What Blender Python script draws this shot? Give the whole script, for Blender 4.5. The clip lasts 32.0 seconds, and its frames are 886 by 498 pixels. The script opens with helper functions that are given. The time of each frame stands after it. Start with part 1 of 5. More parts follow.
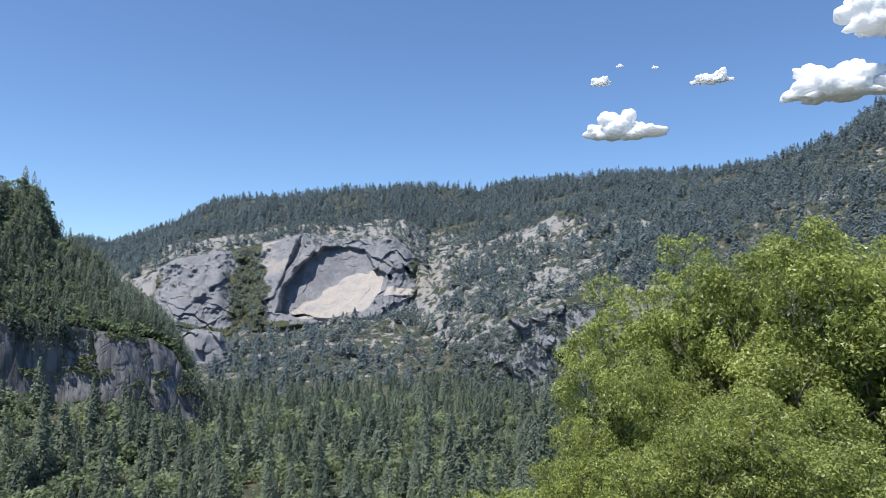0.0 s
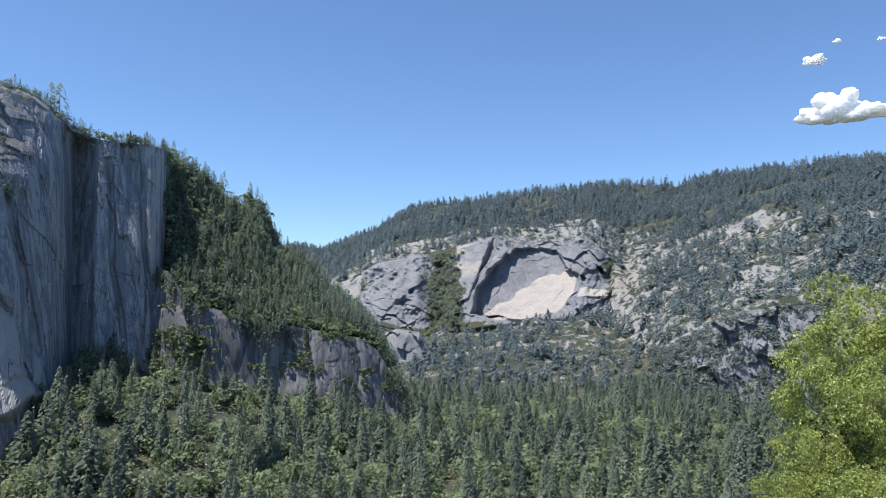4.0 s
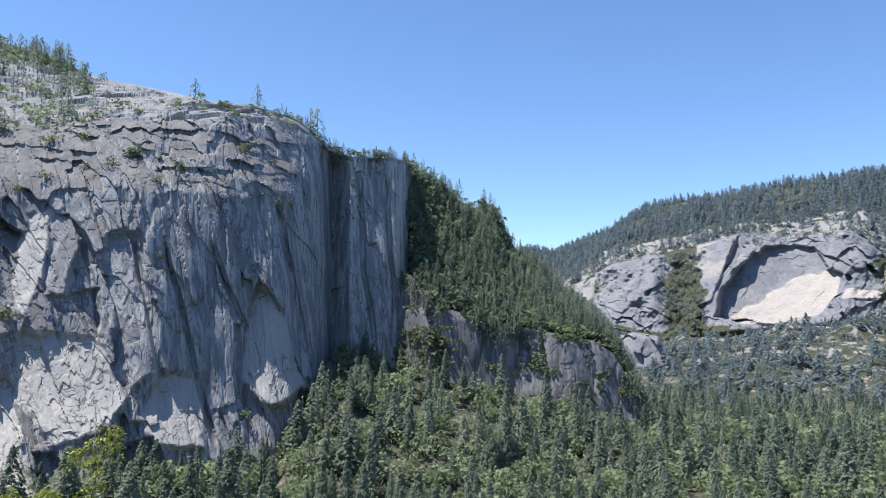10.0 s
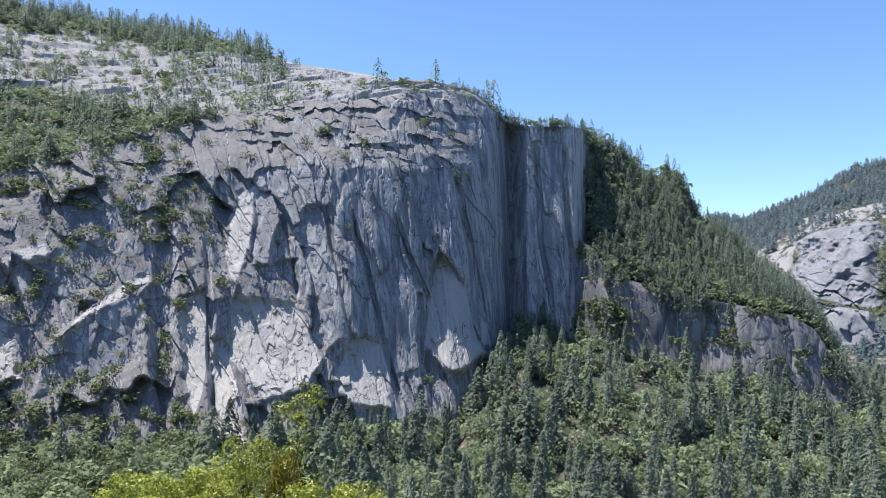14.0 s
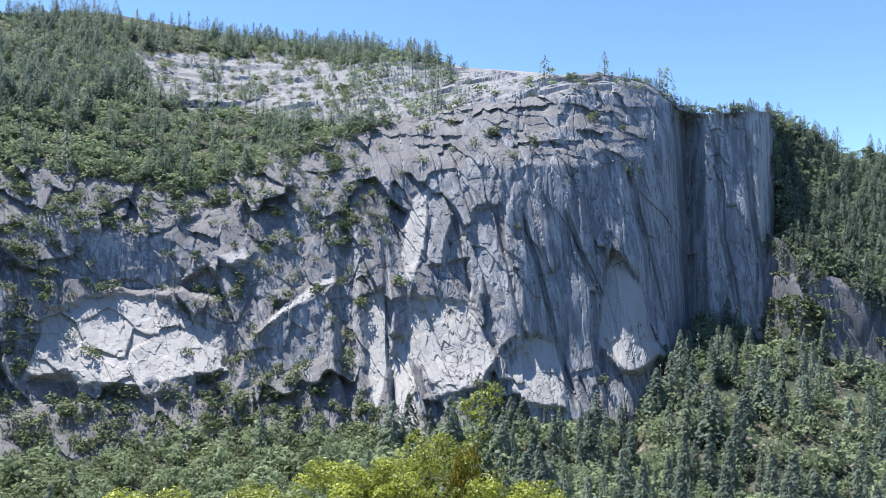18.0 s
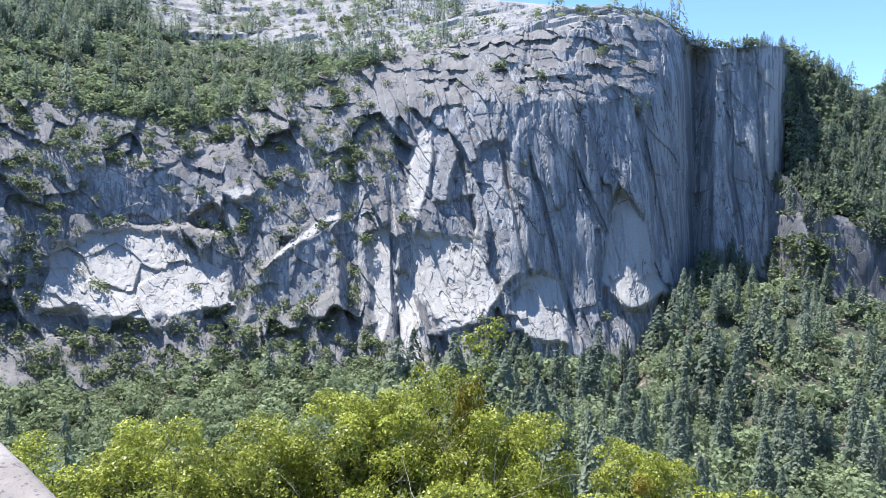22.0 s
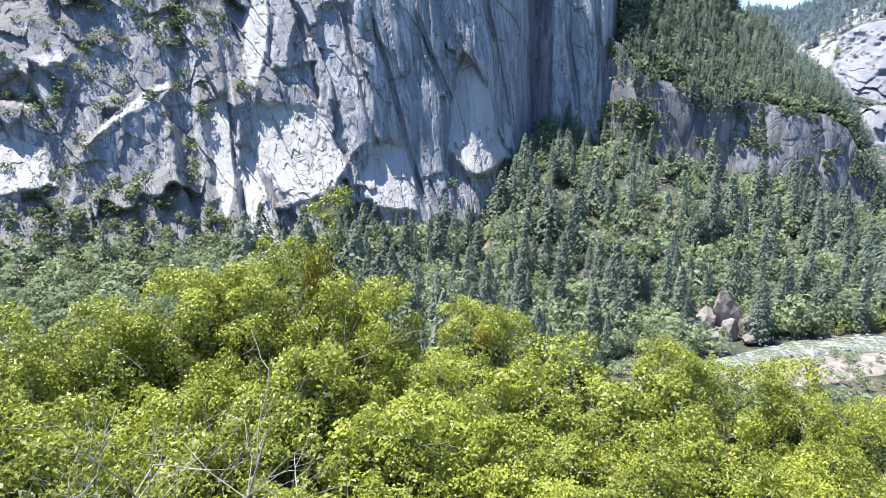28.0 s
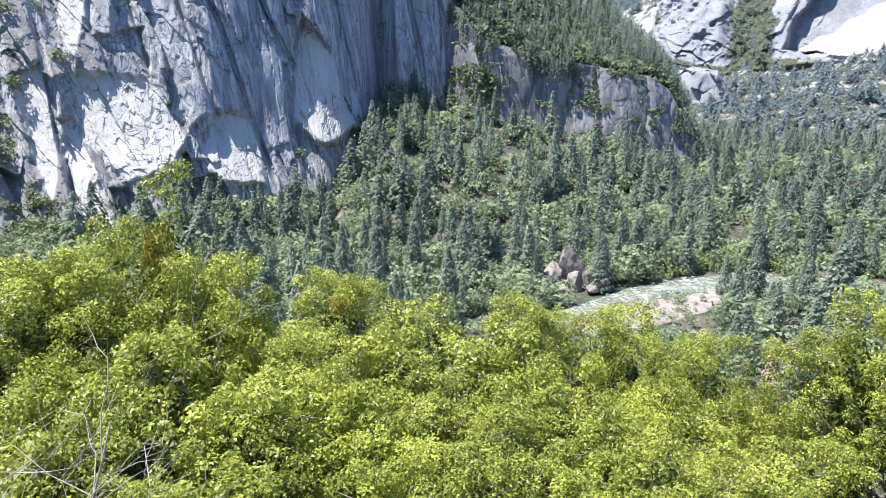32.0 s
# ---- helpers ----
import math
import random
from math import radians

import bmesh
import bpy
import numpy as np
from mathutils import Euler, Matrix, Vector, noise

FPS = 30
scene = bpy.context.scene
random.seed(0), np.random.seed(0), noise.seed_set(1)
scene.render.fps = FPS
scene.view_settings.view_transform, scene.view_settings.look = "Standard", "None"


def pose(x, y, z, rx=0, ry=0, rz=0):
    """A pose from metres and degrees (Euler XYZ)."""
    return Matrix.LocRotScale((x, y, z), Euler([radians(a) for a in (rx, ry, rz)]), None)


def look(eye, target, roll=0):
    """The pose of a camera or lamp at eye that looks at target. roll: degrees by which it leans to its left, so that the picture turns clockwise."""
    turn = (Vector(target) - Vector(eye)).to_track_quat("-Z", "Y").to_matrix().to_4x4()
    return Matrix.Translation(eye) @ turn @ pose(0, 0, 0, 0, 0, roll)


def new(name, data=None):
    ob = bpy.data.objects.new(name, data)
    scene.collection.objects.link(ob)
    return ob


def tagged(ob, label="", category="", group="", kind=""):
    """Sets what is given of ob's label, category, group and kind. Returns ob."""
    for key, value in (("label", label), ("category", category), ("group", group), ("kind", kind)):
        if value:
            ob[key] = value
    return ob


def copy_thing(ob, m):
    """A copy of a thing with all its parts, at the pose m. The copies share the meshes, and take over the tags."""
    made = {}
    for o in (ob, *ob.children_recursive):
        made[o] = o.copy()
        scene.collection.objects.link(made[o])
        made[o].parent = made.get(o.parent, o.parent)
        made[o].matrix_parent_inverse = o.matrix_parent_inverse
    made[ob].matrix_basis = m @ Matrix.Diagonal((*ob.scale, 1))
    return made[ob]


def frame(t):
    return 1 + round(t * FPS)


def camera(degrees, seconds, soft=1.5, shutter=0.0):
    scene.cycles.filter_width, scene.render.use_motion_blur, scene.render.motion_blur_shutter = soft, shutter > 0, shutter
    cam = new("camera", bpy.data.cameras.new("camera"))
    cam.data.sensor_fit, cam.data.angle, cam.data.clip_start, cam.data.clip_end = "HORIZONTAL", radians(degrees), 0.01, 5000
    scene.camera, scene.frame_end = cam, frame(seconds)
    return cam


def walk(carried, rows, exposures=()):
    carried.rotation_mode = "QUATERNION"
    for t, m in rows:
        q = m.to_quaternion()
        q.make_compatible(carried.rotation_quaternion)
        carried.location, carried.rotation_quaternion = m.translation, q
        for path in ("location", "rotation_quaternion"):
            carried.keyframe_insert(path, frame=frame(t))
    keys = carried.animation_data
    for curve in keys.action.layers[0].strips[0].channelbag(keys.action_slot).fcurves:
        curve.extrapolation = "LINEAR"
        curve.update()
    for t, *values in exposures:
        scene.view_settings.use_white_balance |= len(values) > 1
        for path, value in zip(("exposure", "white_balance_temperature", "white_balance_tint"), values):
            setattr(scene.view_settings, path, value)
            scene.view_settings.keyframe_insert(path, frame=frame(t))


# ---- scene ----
# ---------------------------------------------------------------- camera
# seconds, bearing clockwise from +y, pitch, roll (degrees); the eye stands at an overlook
TURN = [
    (0, 0.00, 4.36, 0.07), (0.5, -1.66, 4.22, -0.01), (1, -3.48, 4.15, -0.10), (1.5, -5.41, 4.17, -0.13),
    (2, -7.46, 4.26, -0.03), (2.5, -9.60, 4.39, -0.02), (3, -11.70, 4.47, 0.07), (3.5, -13.62, 4.47, 0.06),
    (5.5, -19.75, 4.32, -0.06), (6, -21.17, 4.26, -0.03), (6.5, -22.56, 4.24, -0.04), (7, -23.90, 4.23, -0.04),
    (7.5, -25.29, 4.24, -0.04), (8, -26.79, 4.26, -0.08), (8.5, -28.41, 4.31, -0.08), (9, -30.17, 4.39, -0.01),
    (9.5, -32.00, 4.48, 0.09), (10, -33.84, 4.59, 0.18), (10.5, -35.68, 4.59, 0.22), (11, -37.45, 4.45, 0.25),
    (11.5, -39.20, 4.08, 0.29), (12, -40.85, 3.58, 0.36), (12.5, -42.46, 3.03, 0.40), (13, -44.09, 2.55, 0.50),
    (13.5, -45.90, 2.26, 0.51), (14, -47.98, 2.12, 0.54), (14.5, -50.22, 2.11, 0.59), (15, -52.43, 2.16, 0.51),
    (15.5, -54.41, 2.22, 0.36), (17.5, -60.35, 2.08, -0.11), (18, -61.59, 1.96, -0.17), (18.5, -62.77, 1.77, -0.17),
    (19, -63.85, 1.44, -0.27), (19.5, -64.69, 0.93, -0.31), (20, -65.08, 0.22, -0.26), (20.5, -64.90, -0.59, -0.14),
    (21, -64.21, -1.45, 0.00), (21.5, -63.15, -2.29, 0.13), (22, -61.99, -3.09, 0.12), (22.5, -60.80, -3.95, 0.11),
    (23, -59.73, -4.90, 0.09), (23.5, -58.90, -6.00, 0.04), (24, -58.30, -7.19, 0.08), (24.5, -57.77, -8.37, 0.03),
    (25, -57.09, -9.47, -0.05), (25.5, -56.12, -10.41, -0.05), (27.5, -51.19, -12.92, -0.12), (28, -49.82, -13.50, -0.23),
    (28.5, -48.34, -14.10, -0.28), (29, -46.83, -14.66, -0.38), (29.5, -45.32, -15.17, -0.42), (30, -43.83, -15.59, -0.35),
    (30.5, -42.38, -15.90, -0.36), (31, -40.90, -16.07, -0.40), (31.5, -39.42, -16.13, -0.49), (32, -37.85, -16.16, -0.58)]
ARM = 0.5   # the camera is held this far in front of the body that turns


def held(az, pitch, roll):
    a = radians(az)
    c, s = ARM * math.cos(radians(pitch)), ARM * math.sin(radians(pitch))
    return pose(c * math.sin(a), c * math.cos(a), s, 90 + pitch, 0, -az) @ pose(0, 0, 0, 0, 0, roll)


cam = camera(63.62, 32.0, soft=0.75)
walk(cam, [(t, held(a, p, r)) for t, a, p, r in TURN], exposures=[(0, 0.18, 6500, 10), (5.5, 0.36, 6500, 10), (9, 0.47, 6450, 11), (13, 0.6, 6450, 12), (19, 0.85, 6250, 12), (22, 1.03, 6250, 12), (25, 1.2, 6300, 12), (32, 1.3, 6350, 12)])

# ---------------------------------------------------------------- sky and sun
SUN_AZ, SUN_EL = -124.0, 69.0


def bearing(az, r, z=0.0):
    return Vector((r * math.sin(radians(az)), r * math.cos(radians(az)), z))


world = bpy.data.worlds.new("world")
scene.world = world
world.use_nodes = True
wn = world.node_tree.nodes
sky = wn.new("ShaderNodeTexSky")
sky.sky_type, sky.sun_disc = "NISHITA", False
sky.sun_elevation, sky.sun_rotation = radians(SUN_EL), radians(SUN_AZ)
sky.altitude, sky.air_density, sky.dust_density, sky.ozone_density = 1300, 1.0, 0.3, 3.0
wn["Background"].inputs["Strength"].default_value = 0.128
tone = wn.new("ShaderNodeMix")
tone.data_type, tone.blend_type = "RGBA", "MULTIPLY"
tone.inputs[0].default_value, tone.inputs[7].default_value = 1.0, (0.86, 1.0, 1.14, 1.0)
world.node_tree.links.new(sky.outputs[0], tone.inputs[6])
world.node_tree.links.new(tone.outputs[2], wn["Background"].inputs["Color"])
sun = new("sun", bpy.data.lights.new("sun", "SUN"))
sun.data.energy, sun.data.angle, sun.data.color = 5.0, radians(0.53), (1.0, 0.96, 0.9)
sun.matrix_world = look(bearing(SUN_AZ, 100 * math.cos(radians(SUN_EL)), 100 * math.sin(radians(SUN_EL))), (0, 0, 0))
# ---------------------------------------------------------------- materials


class Nodes:
    """A short way to write node materials."""

    def __init__(self, name, rough=0.8, spec=0.3):
        self.mat = bpy.data.materials.new(name)
        self.mat.use_nodes = True
        self.t = self.mat.node_tree
        self.bsdf = self.t.nodes["Principled BSDF"]
        self.bsdf.inputs["Roughness"].default_value = rough
        self.bsdf.inputs["Specular IOR Level"].default_value = spec
        self.geo = self.t.nodes.new("ShaderNodeNewGeometry")

    def put(self, socket, value):
        if isinstance(value, bpy.types.NodeSocket):
            self.t.links.new(value, socket)
        else:
            socket.default_value = value

    def place(self, sx=1.0, sy=1.0, sz=1.0):
        n = self.t.nodes.new("ShaderNodeMapping")
        self.put(n.inputs["Vector"], self.geo.outputs["Position"])
        n.inputs["Scale"].default_value = (sx, sy, sz)
        return n.outputs[0]

    def noise(self, scale, vec=None, detail=5.0, rough=0.55, distort=0.0):
        n = self.t.nodes.new("ShaderNodeTexNoise")
        self.put(n.inputs["Vector"], vec or self.geo.outputs["Position"])
        n.inputs["Scale"].default_value, n.inputs["Detail"].default_value = scale, detail
        n.inputs["Roughness"].default_value, n.inputs["Distortion"].default_value = rough, distort
        return n.outputs[0]

    def ramp(self, fac, lo, hi, a=0.0, b=1.0):
        n = self.t.nodes.new("ShaderNodeMapRange")
        n.interpolation_type = "SMOOTHSTEP"
        for k, v in (("Value", fac), ("From Min", lo), ("From Max", hi), ("To Min", a), ("To Max", b)):
            self.put(n.inputs[k], v)
        return n.outputs[0]

    def math(self, op, a, b=0.0):
        n = self.t.nodes.new("ShaderNodeMath")
        n.operation = op
        self.put(n.inputs[0], a), self.put(n.inputs[1], b)
        return n.outputs[0]

    def mix(self, fac, a, b, blend="MIX"):
        n = self.t.nodes.new("ShaderNodeMix")
        n.data_type, n.blend_type = "RGBA", blend
        for s, v in ((n.inputs[0], fac), (n.inputs[6], a), (n.inputs[7], b)):
            self.put(s, v if isinstance(v, (bpy.types.NodeSocket, float, int)) else (*v, 1.0))
        return n.outputs[2]

    def attr(self, name):
        n = self.t.nodes.new("ShaderNodeAttribute")
        n.attribute_name = name
        return n.outputs["Fac"]

    def normal_z(self):
        n = self.t.nodes.new("ShaderNodeSeparateXYZ")
        self.put(n.inputs[0], self.geo.outputs["Normal"])
        return n.outputs[2]

    def bump(self, height, strength=0.5, distance=1.0):
        n = self.t.nodes.new("ShaderNodeBump")
        n.inputs["Strength"].default_value, n.inputs["Distance"].default_value = strength, distance
        self.put(n.inputs["Height"], height)
        self.put(self.bsdf.inputs["Normal"], n.outputs[0])

    def colour(self, c):
        self.put(self.bsdf.inputs["Base Color"], c if isinstance(c, bpy.types.NodeSocket) else (*c, 1.0))
        return self.mat


def granite(name, base=(0.32, 0.32, 0.325), light=(0.41, 0.40, 0.38), dark=(0.14, 0.145, 0.155), pale=(0.46, 0.44, 0.41), lean=0.08, stain=0.7, k=1.0, crack=0.5, weather=0.9):
    """Weathered granite: broad tone, dark water streaks, lichen, joints, and paler colour where the attribute pale says
    so, for pale slabs and for sunlit faces.
    """
    m = Nodes(name, 0.85, 0.25)
    streak = m.noise(0.10 * k, m.place(1, 1, lean), 8, 0.62, 0.3)
    thread = m.noise(0.34 * k, m.place(1, 1, 0.04), 6, 0.6, 0.2)
    broad = m.noise(0.014 * k, m.place(1, 1, 0.45), 5, 0.6)
    fine = m.noise(0.7 * k, None, 7, 0.68)
    warp = m.noise(0.05 * k, None, 3)
    joints = m.math("ABSOLUTE", m.math("SUBTRACT", m.noise(0.055 * k, m.place(1, 1, 0.16), 4, 0.5, 1.2), 0.5))
    joint = m.ramp(joints, 0.002, 0.016)
    seen = m.ramp(m.noise(0.02 * k, None, 3), 0.42, 0.62)
    cross = m.ramp(m.math("ABSOLUTE", m.math("SUBTRACT", m.noise(0.05 * k, m.place(0.35, 0.35, 1.3), 4, 0.5, 0.8), 0.5)), 0.002, 0.010, 0.75, 1.0)
    c = m.mix(m.ramp(broad, 0.35, 0.68), base, light)
    c = m.mix(m.math("MULTIPLY", m.ramp(streak, 0.46, 0.57), stain), c, dark)
    c = m.mix(m.math("MULTIPLY", m.ramp(thread, 0.5, 0.60), stain), c, dark)
    c = m.mix(m.ramp(thread, 0.30, 0.42, 0.4, 0.0), c, pale)
    c = m.mix(m.ramp(m.noise(0.035 * k, m.place(1, 1, 0.3), 6), 0.6, 0.74, 0.0, 0.4), c, (0.36, 0.27, 0.18))
    c = m.mix(m.ramp(m.math("ADD", m.attr("pale"), m.math("MULTIPLY", m.math("SUBTRACT", warp, 0.5), 0.8)), 0.4, 0.6), c, m.mix(m.ramp(streak, 0.45, 0.75, 0.0, 0.6), pale, base))
    c = m.mix(m.math("MULTIPLY", m.ramp(m.normal_z(), 0.40, 0.60, 0.0, weather), m.math("SUBTRACT", 1.0, m.ramp(m.attr("pale"), 0.3, 0.7))), c, m.mix(m.ramp(warp, 0.35, 0.65), (0.205, 0.19, 0.175), (0.14, 0.133, 0.125)))
    c = m.mix(m.ramp(fine, 0.28, 0.72, 0.3, 0.0), c, dark)
    earth = m.mix(m.ramp(fine, 0.35, 0.65), (0.038, 0.050, 0.024), (0.10, 0.10, 0.058))
    c = m.mix(m.ramp(m.math("ADD", m.attr("soil"), m.math("MULTIPLY", m.math("SUBTRACT", m.noise(0.045 * k, None, 7, 0.65), 0.5), 1.8)), 0.42, 0.6), c, earth)
    c = m.mix(m.math("MULTIPLY", m.math("SUBTRACT", 1.0, m.math("MULTIPLY", joint, cross)), m.math("MULTIPLY", seen, crack)), c, (0.10, 0.10, 0.105))
    h = m.math("ADD", m.math("MULTIPLY", m.noise(0.2 * k, m.place(1, 1, 0.3), 10, 0.6), 3.0 / k), m.math("MULTIPLY", m.math("MULTIPLY", joint, cross), 1.0))
    m.bump(h, 0.45, 1.0)
    return m.colour(c)


def leafy(name, dark, light, rough=0.55, trans=0.0, spec=0.3):
    m = Nodes(name, rough, spec)
    c = m.mix(m.attr("tint"), dark, light)
    c = m.mix(m.ramp(m.noise(0.35, None, 2), 0.35, 0.7, 0.0, 0.35), c, dark)
    if trans:
        tr = m.t.nodes.new("ShaderNodeBsdfTranslucent")
        m.put(tr.inputs["Color"], c)
        mx = m.t.nodes.new("ShaderNodeMixShader")
        mx.inputs[0].default_value = trans
        m.t.links.new(m.bsdf.outputs[0], mx.inputs[1])
        m.t.links.new(tr.outputs[0], mx.inputs[2])
        m.t.links.new(mx.outputs[0], m.t.nodes["Material Output"].inputs[0])
    return m.colour(c)


def bark(name, a, b):
    m = Nodes(name, 0.9, 0.15)
    n = m.noise(3.0, m.place(1, 1, 0.25), 5)
    m.bump(n, 0.6, 0.1)
    return m.colour(m.mix(m.ramp(n, 0.3, 0.7), a, b))


ROCK = granite("wall_granite", (0.40, 0.408, 0.42), (0.46, 0.462, 0.465), (0.205, 0.214, 0.232), (0.46, 0.44, 0.405), stain=0.85, crack=0.9)
# greyed towards blue: distance haze is put into this granite's colour
ROCK_HAZED = granite("hazed_granite", (0.245, 0.258, 0.285), (0.33, 0.335, 0.345), (0.14, 0.15, 0.172), (0.45, 0.40, 0.345), 0.2, 0.55, 0.4, 0.12, 0.35)
# darker copy of the granite: the band's shade is put into colour, beside stains
ROCK_SPUR_SHADED = granite("shaded_spur_granite", (0.21, 0.21, 0.225), (0.29, 0.285, 0.285), (0.11, 0.115, 0.125), stain=0.8, crack=0.3)
ROCK_PILE = granite("pink_granite", (0.27, 0.225, 0.20), (0.37, 0.32, 0.285), (0.14, 0.125, 0.115), (0.5, 0.45, 0.4), 0.5, 0.3, weather=0.15)
# lifted and blued beyond plain needles: valley haze is put into the colour
FIR = leafy("fir_needles", (0.122, 0.162, 0.128), (0.328, 0.382, 0.285), 0.7, 0.45, 0.12)
# far needles, with the haze of the distance mixed into their green
FIR_HAZED = leafy("hazed_fir_needles", (0.125, 0.165, 0.180), (0.240, 0.292, 0.290), 0.7, 0.45, 0.12)
# brush green, likewise raised with some valley haze in it
BRUSH = leafy("brush_leaves", (0.168, 0.216, 0.126), (0.390, 0.460, 0.258), 0.65, 0.45, 0.15)
# far brush, its colour paled and blued to carry distance haze
BRUSH_HAZED = leafy("hazed_brush_leaves", (0.170, 0.208, 0.198), (0.290, 0.342, 0.300), 0.7, 0.45, 0.12)
SCRUB_OAK = leafy("scrub_oak_leaves", (0.105, 0.140, 0.075), (0.265, 0.315, 0.155), 0.6, 0.4, 0.2)
WILLOW = leafy("willow_leaves", (0.13, 0.17, 0.05), (0.24, 0.28, 0.09))
OAK = leafy("live_oak_leaves", (0.095, 0.130, 0.036), (0.61, 0.69, 0.20), 0.40, 0.45, 0.5)
OAK_YOUNG = leafy("young_oak_leaves", (0.060, 0.082, 0.014), (0.53, 0.575, 0.088), 0.42, 0.36, 0.4)
YELLOWED = leafy("yellowed_leaves", (0.14, 0.13, 0.015), (0.32, 0.25, 0.03), 0.5, 0.25)
DEADWOOD = bark("grey_deadwood", (0.30, 0.27, 0.24), (0.48, 0.44, 0.40))
BARK = bark("pine_bark", (0.06, 0.045, 0.035), (0.15, 0.11, 0.085))
OAK_BARK = bark("oak_bark", (0.12, 0.11, 0.10), (0.30, 0.28, 0.25))


def ground_material():
    m = Nodes("mountain_ground", 0.9, 0.15)
    big, mid, fine = m.noise(0.008, None, 5), m.noise(0.05, None, 7, 0.62), m.noise(0.6, None, 6, 0.68)
    soil = m.mix(m.ramp(fine, 0.35, 0.7), (0.075, 0.068, 0.048), (0.19, 0.165, 0.12))
    green = m.mix(m.ramp(mid, 0.35, 0.65), (0.050, 0.060, 0.042), (0.098, 0.108, 0.075))
    rock = m.mix(m.ramp(fine, 0.3, 0.7), (0.19, 0.19, 0.19), (0.36, 0.35, 0.335))
    rock = m.mix(m.ramp(big, 0.45, 0.65, 0.0, 0.6), rock, (0.32, 0.28, 0.22))
    c = m.mix(m.ramp(mid, 0.46, 0.62), green, soil)
    c = m.mix(m.ramp(m.math("ADD", m.attr("rock"), m.math("MULTIPLY", m.math("SUBTRACT", mid, 0.5), 2.2)), 0.42, 0.6), c, rock)
    m.bump(m.math("ADD", m.math("MULTIPLY", mid, 5.0), fine), 0.9, 1.0)
    return m.colour(c)


GROUND = ground_material()


def simple(name, a, b, scale, rough=0.8, spec=0.3, bump=0.0, lo=0.35, hi=0.65):
    m = Nodes(name, rough, spec)
    n = m.noise(scale, None, 6, 0.6)
    if bump:
        m.bump(n, bump, 0.3 / scale)
    return m.colour(m.mix(m.ramp(n, lo, hi), a, b))


def vapour():
    """White cloud: light spreads far inside before it leaves."""
    m = Nodes("white_vapour", 1.0, 0.0)
    m.bsdf.inputs["Subsurface Weight"].default_value = 1.0
    m.bsdf.inputs["Subsurface Radius"].default_value = (1.0, 1.0, 1.0)
    m.bsdf.inputs["Subsurface Scale"].default_value = 90.0
    return m.colour(m.mix(m.noise(0.01), (0.97, 0.97, 0.97), (0.99, 0.99, 0.99)))


CLOUD = vapour()
SAND = simple("river_sand", (0.21, 0.18, 0.16), (0.31, 0.27, 0.24), 0.2, 0.95, 0.1, 0.3)


def water_material():
    m = Nodes("river_water", 0.12, 0.5)
    foam = m.noise(0.22, m.place(1, 1, 1), 7, 0.7, 1.5)
    m.bump(m.noise(0.8, None, 6, 0.65), 0.5, 0.4)
    m.put(m.bsdf.inputs["Roughness"], m.ramp(foam, 0.45, 0.6, 0.12, 0.8))
    return m.colour(m.mix(m.ramp(foam, 0.48, 0.74), (0.15, 0.165, 0.12), (0.50, 0.51, 0.48)))


WATER = water_material()


def coping_material():
    m = Nodes("coping_granite", 0.85, 0.2)
    c = m.mix(m.ramp(m.noise(5.0, None, 6), 0.35, 0.65), (0.235, 0.21, 0.19), (0.33, 0.30, 0.275))
    c = m.mix(m.ramp(m.noise(60.0, None, 3, 0.6), 0.56, 0.66), c, (0.12, 0.11, 0.11))
    c = m.mix(m.ramp(m.noise(14.0, None, 4), 0.62, 0.72, 0.0, 0.7), c, (0.20, 0.19, 0.18))
    m.bump(m.noise(30.0, None, 6, 0.65), 0.5, 0.02)
    return m.colour(c)


STONE = coping_material()
RUSTED = leafy("dead_needles", (0.16, 0.10, 0.08), (0.34, 0.22, 0.18), 0.7)
# ---------------------------------------------------------------- the lie of the land
FLOOR = -125.0


def fbm(x, y, z=0.0, octaves=5, rough=0.5, seed=0):
    """Smooth lattice noise on arrays, about -1 to 1."""
    x, y, z = np.broadcast_arrays(np.asarray(x, float), np.asarray(y, float), np.asarray(z, float))
    total, amp, norm = np.zeros(x.shape), 1.0, 0.0
    for k in range(octaves):
        f = 2.03 ** k
        px, py, pz = x * f + 17.3 * k, y * f - 9.1 * k, z * f + 4.7 * k
        ix, iy, iz = np.floor(px).astype(np.int64), np.floor(py).astype(np.int64), np.floor(pz).astype(np.int64)
        fx, fy, fz = px - ix, py - iy, pz - iz
        fx, fy, fz = (v * v * (3 - 2 * v) for v in (fx, fy, fz))
        val = np.zeros(x.shape)
        for dx in (0, 1):
            for dy in (0, 1):
                for dz in (0, 1):
                    h = (ix + dx) * 374761393 + (iy + dy) * 668265263 + (iz + dz) * 2147483647 + (seed + k) * 974634777
                    h = (h ^ (h >> 13)) * 1274126177
                    h = ((h ^ (h >> 16)) & 0xFFFFFF) / 0xFFFFFF * 2 - 1
                    val += h * (fx if dx else 1 - fx) * (fy if dy else 1 - fy) * (fz if dz else 1 - fz)
        total += val * amp
        norm += amp
        amp *= rough
    return total / norm


